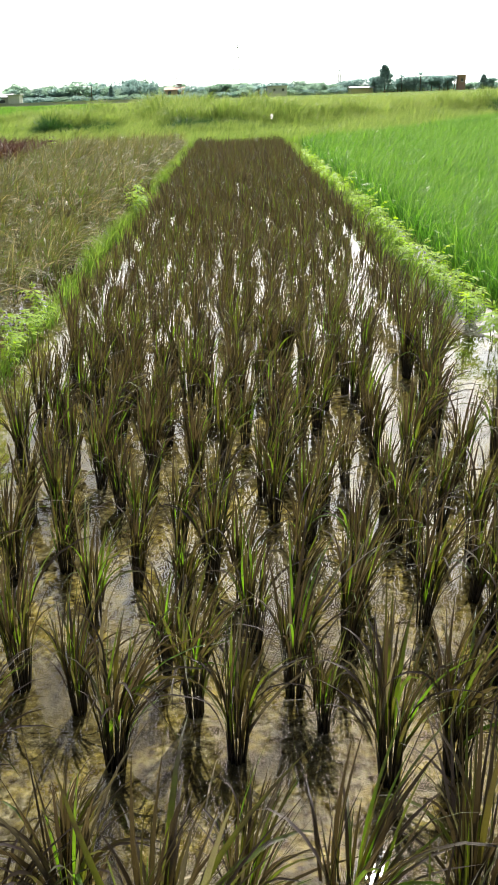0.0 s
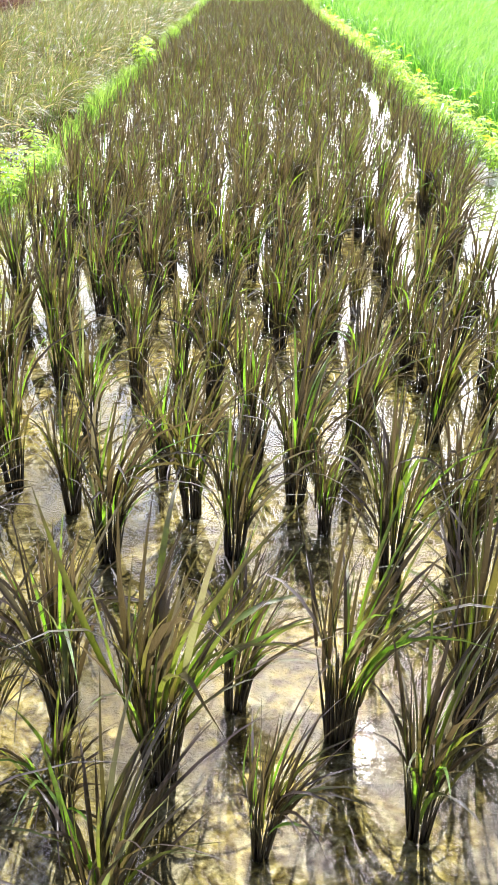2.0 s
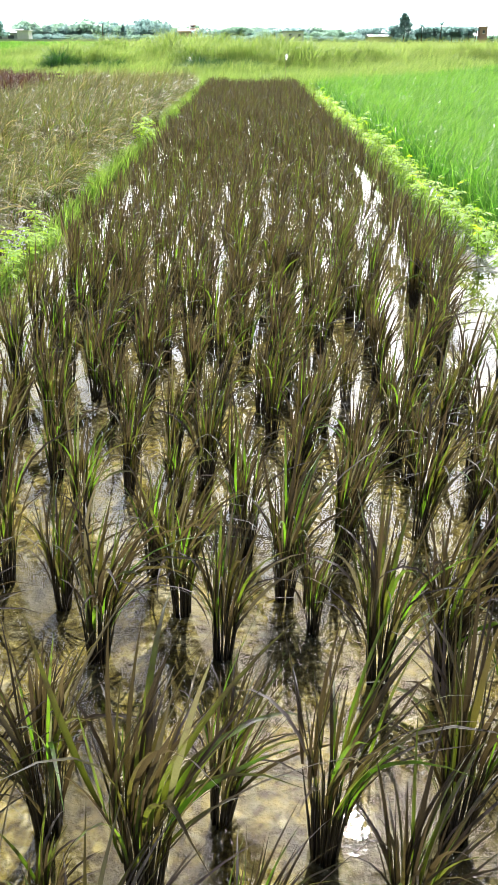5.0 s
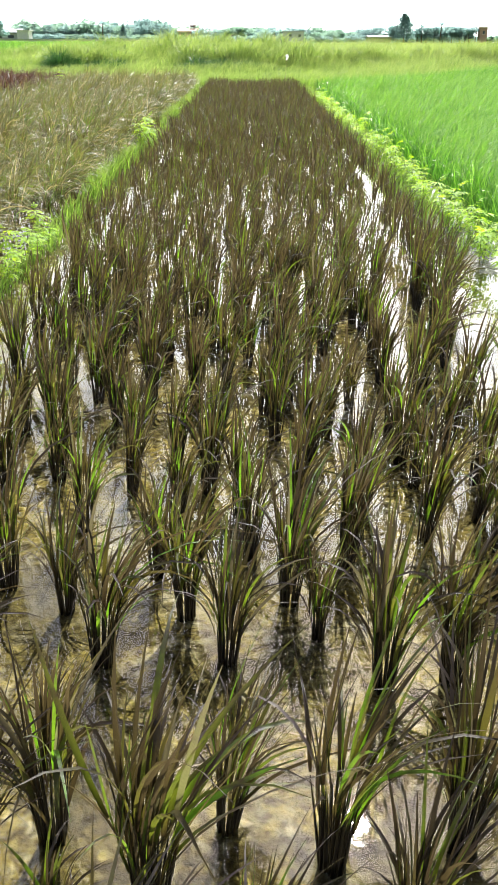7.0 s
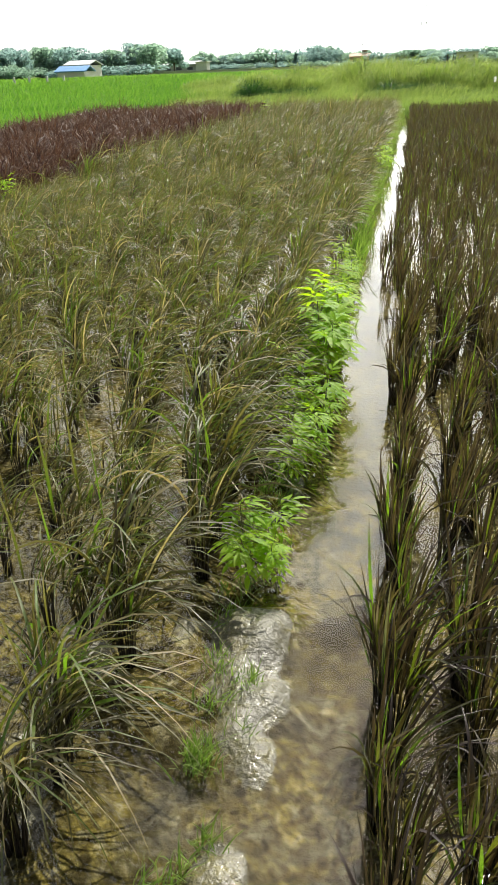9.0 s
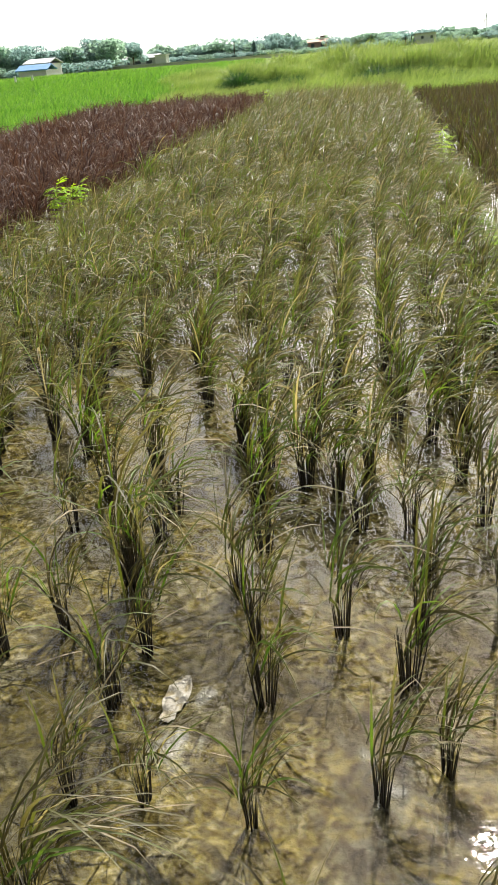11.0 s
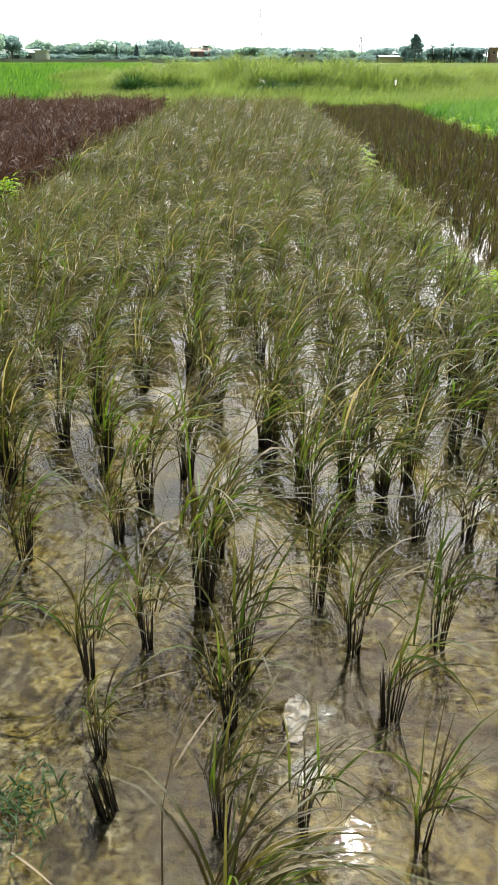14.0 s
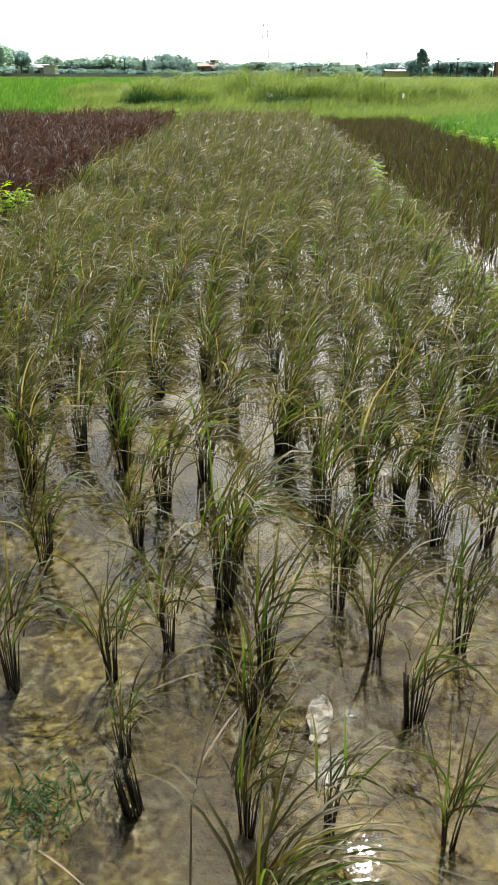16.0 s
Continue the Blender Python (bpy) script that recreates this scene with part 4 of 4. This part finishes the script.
def leaf_cloud(rng, lobes, per, size):
    """Small tilted leaf clumps round the lobes' surfaces. lobes: rows of x, y, z, radius, flatness."""
    vs = []
    for x, y, z, r, flat in lobes:
        d = rng.normal(0, 1, (per, 3))
        d /= np.linalg.norm(d, axis=1)[:, None]
        p = d * (r * rng.uniform(0.55, 1.08, per) ** 0.6)[:, None] * (1, 1, flat) + (x, y, z)
        a, b = rng.normal(0, 1, (per, 3)), rng.normal(0, 1, (per, 3))
        a /= np.linalg.norm(a, axis=1)[:, None]
        b /= np.linalg.norm(b, axis=1)[:, None]
        s = (size * rng.uniform(0.6, 1.4, per))[:, None]
        vs.append(np.stack([p - a * s, p + b * s * 0.5, p + a * s, p - b * s * 0.5], 1))
    v = np.concatenate(vs).reshape(-1, 3)
    n = len(v) // 4
    return v, np.arange(n * 4).reshape(-1, 4), np.tile([[0, 0], [1, 0.4], [0.5, 0.8], [0, 0.4]], (n, 1))


def tree_kind(seed, shape):
    """Trunk with limbs, and a crown; about 1 m high and wide, to be scaled."""
    rng = np.random.default_rng(seed)
    lobes = []
    if shape == "round":
        for _ in range(15):
            a, r = rng.uniform(0, 6.28), rng.uniform(0, 0.36)
            lobes.append((r * math.cos(a), r * math.sin(a), rng.uniform(0.34, 0.84) - 0.25 * r, rng.uniform(0.11, 0.2), 0.8))
    elif shape == "tall":
        for k in range(16):
            h = 0.2 + 0.76 * k / 15
            r = 0.30 * (1.05 - h) ** 0.8
            a = k * 2.4
            lobes.append((r * math.cos(a), r * math.sin(a), h, 0.05 + 0.13 * (1.05 - h), 0.9))
    else:
        for _ in range(14):
            lobes.append((rng.uniform(-0.5, 0.5), rng.uniform(-0.3, 0.3), rng.uniform(0.2, 0.75), rng.uniform(0.14, 0.26), 0.75))
    foot = [[0, 0, -0.02]] + [[0, 0, 0.3]] * 4
    top = [[0.0, 0, 0.62]] + [[l[0] * 0.8, l[1] * 0.8, l[2]] for l in lobes[:4]]
    q = tubes(rng, np.array(foot), np.array(top), np.array([0.028, 0.014, 0.014, 0.014, 0.014]), 0.006, 7)
    return mesh_of("trunk", q[0], q[1], BARK, q[2]), lobes


TREE_SHAPES = []
for k, shape in enumerate(("round", "round", "round", "tall", "tall", "bush", "bush")):
    trunk, lobes = tree_kind(500 + k, shape)
    r2 = np.random.default_rng(520 + k)
    crowns = [mesh_of("crown", *(lambda q, m: (q[0], q[1], m, q[2]))(leaf_cloud(r2, lobes, 120, 0.05), m)) for m in (TREE_HAZED, TREE_DARK_HAZED)]
    TREE_SHAPES.append((trunk, crowns))


def set_tree(shape, x, y, height, width, dark=False, label="", z=None):
    k = {"round": int(rng.integers(3)), "tall": 3 + int(rng.integers(2)), "bush": 5 + int(rng.integers(2))}[shape]
    trunk, crowns = TREE_SHAPES[k]
    m = Matrix.LocRotScale((x, y, rise(y) if z is None else z), Euler((0, 0, rng.uniform(0, 6.28))), (width, width, height))
    base = thing("tree", m, label or ("dark leafy tree far behind the fields" if dark else "green leafy tree far behind the fields"), "tree", "trees on the horizon")
    part("trunk", trunk, None, base)
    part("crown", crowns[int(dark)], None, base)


# by name of the row: x, y, height, width, shape, dark
for x, y, h, w, s, d in [(-24.9, 184, 3.2, 2.6, "tall", True), (-21.2, 185, 3.6, 4.2, "round", True), (-3.9, 184, 3.0, 4.4, "round", False), (21.2, 185, 2.4, 3.9, "round", False),
                         (31.0, 180, 5.2, 6.2, "tall", True), (29.2, 181, 3.6, 3.0, "round", True), (52.5, 185, 2.9, 3.6, "tall", True), (54.5, 186, 2.6, 3.8, "round", True),
                         (5.4, 184, 2.6, 2.4, "round", True), (8.5, 186, 2.2, 2.6, "round", False), (14.0, 184, 2.4, 3.2, "round", False), (17.0, 185, 2.5, 3.0, "bush", False)]:
    set_tree(s, x, y, h, w, d)
for k in range(7):
    set_tree("round", 34.4 + 1.75 * k, 184 + rng.uniform(-1, 1), rng.uniform(2.9, 3.5), rng.uniform(3.6, 4.8), True)
for k, x in enumerate(np.linspace(-48, 60, 80)):
    set_tree("bush" if k % 3 else "round", x + rng.normal(0, 0.7), 190 + rng.uniform(-3, 6), rng.uniform(2.2, 3.6) * (1.55 if x < -16 else 1.05 if x < 30 else 0.6), rng.uniform(4.2, 7.0), bool(rng.integers(2)))
for k, x in enumerate(np.linspace(-95, -40, 46)):
    set_tree("round", x + rng.normal(0, 1), 134 + rng.uniform(-4, 14), rng.uniform(3.6, 5.8), rng.uniform(4.5, 7.5), bool(rng.integers(2)))

for k, x in enumerate(np.linspace(-98, -42, 26)):
    set_tree("bush", x + rng.normal(0, 0.8), 126 + rng.uniform(-2, 2), rng.uniform(1.4, 2.6), rng.uniform(4.0, 6.5), bool(rng.integers(2)), "low green bush at the far field edge")
for k, x in enumerate(np.linspace(-42, 30, 30)):
    set_tree("bush", x + rng.normal(0, 0.8), 183 + rng.uniform(-1, 1), rng.uniform(1.1, 1.9), rng.uniform(3.6, 5.5), bool(rng.integers(2)), "low green bush at the far field edge")


def set_palm(x, y, height, lean):
    """A coconut-like palm: a thin leaning trunk and drooping feathered fronds."""
    base = thing("palm_tree", pose(x, y, rise(y)), "thin palm tree rising over the far trees", "palm tree", "palms on the horizon")
    q = tubes(rng, np.array([[0, 0, -0.1]]), np.array([[lean, 0, height]]), 0.14, 0.09, 7)
    part("trunk", mesh_of("trunk", q[0], q[1], BARK, q[2]), None, base)
    for k in range(11):
        q = blades(rng, np.array([[lean, 0, height]]), np.array([k * 2.4]), np.array([rng.uniform(1.0, 1.5)]), np.array([rng.uniform(15, 75)]), np.array([rng.uniform(60, 95)]), np.array([0.42]), 6, True)
        part("frond", mesh_of("frond", q[0], q[1], TREE_DARK_HAZED, q[2]), None, base)


for x, y, h, lean in ((38.8, 183, 3.2, 0.1), (35.1, 183, 2.9, -0.1), (45.6, 182, 2.3, 0.2), (44.4, 182, 2.0, -0.1), (5.4, 182, 1.7, 0.1), (6.7, 182, 1.8, -0.1), (-29.0, 183, 3.2, 0.2)):
    set_palm(x, y, h, lean)

# ---------------------------------------------------------------- far buildings


def house(name, x0, x1, y, depth, z0, z1, wall, roof, label, category="house", pitch=0.0, windows=(), z_roof=0.12):
    """A plain house: a hollow-looking block of walls, a roof with eaves, dark windows set into the front."""
    base = thing(name, pose((x0 + x1) / 2, y, z0), label, category)
    w, h = (x1 - x0) / 2, z1 - z0
    bm = box(bmesh.new(), (-w, 0, -1.0), (w, depth, h))
    bmesh.ops.bevel(bm, geom=bm.edges[:], offset=0.03, segments=1, affect="EDGES")
    part("wall", bm, wall, base)
    bm = bmesh.new()
    e = 0.25
    if pitch:
        a = [(-w - e, -e, h - 0.05), (w + e, -e, h - 0.05), (w + e, depth / 2, h + pitch), (-w - e, depth / 2, h + pitch), (-w - e, depth + e, h - 0.05), (w + e, depth + e, h - 0.05)]
        vs = [bm.verts.new(p) for p in a] + [bm.verts.new((p[0], p[1], p[2] + z_roof)) for p in a]
        for f in ((6, 7, 8, 9), (9, 8, 11, 10), (3, 2, 1, 0), (4, 5, 2, 3), (0, 1, 7, 6), (5, 4, 10, 11), (0, 6, 9, 3), (3, 9, 10, 4), (1, 2, 8, 7), (2, 5, 11, 8)):
            bm.faces.new([vs[i] for i in f])
    else:
        box(bm, (-w - e, -e, h + 0.003), (w + e, depth + e, h + z_roof))
    part("roof", bm, roof, base)
    for cx, cz, ww, hh in windows:
        win = part("window", box(bmesh.new(), (cx - ww / 2, -0.04, cz - hh / 2), (cx + ww / 2, 0.05, cz + hh / 2)), DARKGLASS, base)
        bm = box(bmesh.new(), (cx - ww / 2 - 0.06, -0.08, cz - hh / 2 - 0.08), (cx + ww / 2 + 0.06, -0.01, cz - hh / 2))
        part("sill", bm, PLASTER, win)
    return base


house("hut", -37.7, -35.8, 150, 2.5, 1.0, 2.6, PLASTER, PLASTER, "small flat white hut beside a wall", "hut")
house("shed", -52.5, -38.0, 152, 6, 1.0, 2.3, CONCRETE, SHEET_GREY, "long low grey shed with sheet roof", "shed", 0.5, [(c, 0.7, 1.0, 0.5) for c in np.linspace(-6, 6, 7)])
house("house", -14.0, -10.2, 187, 5, 1.0, 2.8, BRICKRED, TILE, "low house with an orange tiled roof", "house", 0.5, [(-1, 1.2, 0.7, 0.8), (1, 1.2, 0.7, 0.8)])
house("house", 7.2, 11.2, 180, 5, 1.0, 2.8, PLASTER, CONCRETE, "flat-roofed white house with a dark window", "house", 0, [(-0.6, 1.1, 0.5, 0.5), (1.2, 1.1, 0.5, 0.5)])
house("house", 24.2, 28.6, 180, 5, 0.8, 1.9, CREAM, SHEET_GREY, "low cream-walled house behind bushes", "house", 0.25)
house("house", 25.5, 29.5, 188, 5, 0.8, 2.5, CONCRETE, SHEET_GREY, "grey house with a low sheet roof", "house", 0.3)
house("block", 44.0, 52.6, 212, 8, 0.5, 4.0, PLASTER, CONCRETE, "long pale flat-roofed building behind dark trees", "building", 0, [(c, 2.4, 0.6, 0.7) for c in np.linspace(-3.6, 3.6, 7)])
house("brick_tower", 46.2, 47.7, 181, 1.7, 0.4, 3.7, BRICKRED, CONCRETE, "square red brick tower beside a building", "tower", 0, [(0, 2.4, 0.4, 0.5)], 0.08)
house("shed", 52.0, 57.0, 192, 5, 0.3, 0.9, CONCRETE, SHEET_GREY, "low shed with a grey roof", "shed", 0.35)
house("hut", -42.2, -38.8, 100, 3, 0.9, 1.75, PLASTER, SHEET_BLUE, "small hut with a blue sheet roof", "hut", 0.5)
house("house", -46.0, -42.8, 112, 5, 0.9, 2.5, PLASTER, SHEET_GREY, "white house with a pale pitched roof", "house", 0.5, [(-0.6, 1.2, 0.6, 0.7)])
house("ruin", -53.0, -49.5, 149, 4, 1.0, 3.6, CONCRETE, CONCRETE, "bare grey concrete shell of a building", "building", 0, [(-0.8, 1.6, 0.7, 0.9), (0.8, 1.6, 0.7, 0.9)])
wall = house("boundary_wall", -62, -14, 140, 0.2, 0.8, 1.33, PLASTER, PLASTER, "long low pale concrete wall along the fields", "wall", 0, (), 0.05)

tank = thing("water_tank", pose(-11.2, 189.5, 3.4), "small dark roof tank on a stand", "tank")
bm = bmesh.new()
bmesh.ops.create_cone(bm, cap_ends=True, segments=12, radius1=0.35, radius2=0.75, depth=0.35, matrix=Matrix.Translation((0, 0, 0.45)))
part("bowl", bm, BARK, tank)
bm = bmesh.new()
bmesh.ops.create_cone(bm, cap_ends=True, segments=8, radius1=0.12, radius2=0.12, depth=0.9, matrix=Matrix.Translation((0, 0, -0.1)))
part("stand", bm, STEEL, tank)


def bar(bm, a, b, r):
    a, b = Vector(a), Vector(b)
    m = Matrix.Translation((a + b) / 2) @ (b - a).to_track_quat("Z", "Y").to_matrix().to_4x4()
    bmesh.ops.create_cone(bm, cap_ends=True, segments=6, radius1=r, radius2=r, depth=(b - a).length, matrix=m)


def one_bar(name, a, b, r, parent):
    bm = bmesh.new()
    bar(bm, a, b, r)
    return part(name, bm, STEEL, parent)


def pylon(x, y, h, foot, top, arms, label):
    """A lattice tower: four legs, crossed braces and arms (height, half width)."""
    base = thing("pylon", pose(x, y, 0.5), label, "pylon", "power pylons")
    for sx in (-1, 1):
        for sy in (-1, 1):
            one_bar("leg", (sx * foot, sy * foot, 0), (sx * top, sy * top, h), 0.10, base)
    for k in range(9):
        z0, z1 = h * k / 9, h * (k + 1) / 9
        w0, w1 = foot + (top - foot) * k / 9, foot + (top - foot) * (k + 1) / 9
        for sx in (-1, 1):
            for sy in (-1, 1):
                one_bar("brace", (-sx * w0, sy * w0, z0), (sx * w1, sy * w1, z1), 0.04, base)
    for z, half in arms:
        one_bar("cross_arm", (-half, 0, z), (half, 0, z), 0.08, base)
        for sx in (-1, 1):
            one_bar("insulator", (sx * half * 0.95, 0, z), (sx * half * 0.95, 0, z - 0.7), 0.06, base)
    return base


def delta_pylon(x, y, waist, h, half, label):
    """A tower that forks above its waist into two arms, joined by a beam."""
    base = thing("pylon", pose(x, y, 0.5), label, "pylon", "power pylons")
    for sx in (-1, 1):
        one_bar("leg", (sx * 1.7, 0, 0), (sx * 0.9, 0, waist), 0.09, base)
        one_bar("fork_arm", (sx * 0.9, 0, waist), (sx * half, 0, h), 0.08, base)
        one_bar("fork_arm", (sx * 0.2, 0, waist), (sx * half * 0.8, 0, h), 0.07, base)
        one_bar("peak", (sx * half, 0, h), (sx * half * 1.1, 0, h + 1.2), 0.06, base)
    for k in range(5):
        one_bar("brace", (-1.6 + 0.14 * k, 0, waist * k / 5), (1.5 - 0.14 * k, 0, waist * (k + 1) / 5), 0.05, base)
        one_bar("brace", (1.6 - 0.14 * k, 0, waist * k / 5), (-1.5 + 0.14 * k, 0, waist * (k + 1) / 5), 0.05, base)
    one_bar("beam", (-half, 0, h * 0.86), (half, 0, h * 0.86), 0.06, base)
    return base


pylon(1.6, 320, 18.6, 1.75, 0.5, [(9.1, 1.95), (13.0, 1.6), (16.2, 1.5)], "tall steel lattice power pylon")
delta_pylon(22.6, 380, 10.5, 18.0, 2.9, "pale steel forked power pylon in the haze")
delta_pylon(17.1, 420, 5.8, 11.6, 4.8, "pale steel forked power pylon in the haze")
delta_pylon(-17.4, 420, 5.5, 10.6, 2.2, "pale steel forked power pylon in the haze")
pylon(47.9, 400, 9.8, 0.8, 0.3, [(8.6, 1.0)], "small steel lattice mast in the haze")
mast = thing("antenna_mast", pose(-11.55, 188, 1.0), "thin dark antenna mast on a house", "antenna")
one_bar("pole", (0, 0, 0), (0, 0, 4.4), 0.07, mast)
one_bar("crossbar", (-0.35, 0, 4.0), (0.35, 0, 4.0), 0.04, mast)

# white posts along the far side of the green field
for x in (-38.2, -37.0, -35.7, -32.6, -32.2, -29.8, -28.6, -27.2, -25.9):
    p = thing("post", pose(x, 62, rise(62) + 0.25), "short white marker post at the field's edge", "post", "white field posts")
    bm = box(bmesh.new(), (-0.07, -0.07, -0.4), (0.07, 0.07, 0.5))
    bmesh.ops.bevel(bm, geom=bm.edges[:], offset=0.015, segments=1, affect="EDGES")
    part("shaft", bm, WHITEPOST, p)

# stake with a white rag at the end of the black rice
flag = thing("marker_stake", pose(1.55, 26.0, 0), "thin stake with a white plastic rag tied on top", "stake")
bm = bmesh.new()
bar(bm, (0, 0, -0.1), (0.02, 0, 1.05), 0.005)
part("pole", bm, BAMBOO, flag)


def crumpled(rng, w, h, cells, amp):
    u, v = np.meshgrid(np.linspace(-w / 2, w / 2, cells), np.linspace(-h / 2, h / 2, cells))
    v = v + 0.25 * w * lattice(u, v * 0, w * 0.35, 65) * v / (h / 2)
    u = u * (0.35 + 0.75 * np.cos(1.25 * v / (h / 2)) ** 0.8) * (1 + 0.3 * lattice(u * 0, v, h * 0.17, 66))
    z = amp * (lattice(u, v, w * 0.3, 61) + 0.5 * lattice(u, v, w * 0.13, 62)) + amp
    p = np.stack([u + 0.3 * amp * lattice(u, v, w * 0.2, 63), v * (1 + 0.25 * lattice(u, v * 0, w * 0.3, 64)), z], -1).reshape(-1, 3)
    i = (np.arange(cells - 1) * cells)[:, None] + np.arange(cells - 1)[None]
    return p, np.stack([i, i + 1, i + cells + 1, i + cells], -1).reshape(-1, 4)


v, f = crumpled(rng, 0.085, 0.13, 10, 0.02)
rag = part("rag", mesh_of("rag", v, f, RAG), None, flag)
rag.matrix_local = pose(0.03, 0, 0.98, 80, 15, 20)
v, f = crumpled(rng, 0.062, 0.16, 26, 0.007)
bag = new("plastic_bag", mesh_of("plastic_bag", v, f, PLASTIC))
bag.matrix_world = pose(-2.59, 2.04, -0.004, 0, 0, -8)
tagged(bag, "crumpled white plastic bag lying in shallow water", "plastic bag")
shoot = thing("dry_rice_shoot", pose(-2.90, 1.52, 0), "single pale dry rice leaf standing on a thin stem", "rice leaf")
r3 = np.random.default_rng(690)
q = blades(r3, np.array([[0.012, 0, 0.26]]), np.array([0.25]), np.array([0.34]), np.array([9.0]), np.array([16.0]), np.array([0.013]), 10, True)
part("leaf", mesh_of("leaf", q[0], q[1], STRAW, q[2]), None, shoot)
q = tubes(r3, np.array([[0, 0, -0.05]]), np.array([[0.013, 0, 0.28]]), 0.003, 0.002, 6)
part("stem", mesh_of("stem", q[0], q[1], STRAW, q[2]), None, shoot)
# dead leaves lying on the mud and water
for k, (x, y, turn, length) in enumerate([(-2.9, 1.87, 62, 0.22), (-3.04, 2.15, 20, 0.16), (-2.46, 1.85, -25, 0.2), (-2.69, 1.63, 10, 0.24), (-3.24, 1.63, -40, 0.18), (-1.3, 1.85, 35, 0.25),
                                          (0.25, 1.5, 12, 0.2), (0.6, 1.65, -30, 0.18), (0.9, 1.5, 50, 0.2), (0.38, 1.72, 80, 0.16), (-1.55, 2.1, -5, 0.22), (-2.74, 2.33, 40, 0.2)]):
    q = blades(np.random.default_rng(700 + k), np.zeros((1, 3)), np.zeros(1), np.array([length]), np.array([74.0]), np.array([24.0]), np.array([0.006]), 8, True)
    ob = new("dead_leaf", mesh_of("dead_leaf", q[0], q[1], STRAW, q[2]))
    ob.matrix_world = pose(x, y, 0.004, 0, 0, turn)
    tagged(ob, "pale dry rice leaf fallen on the wet mud", "dead leaf", "fallen dry leaves")
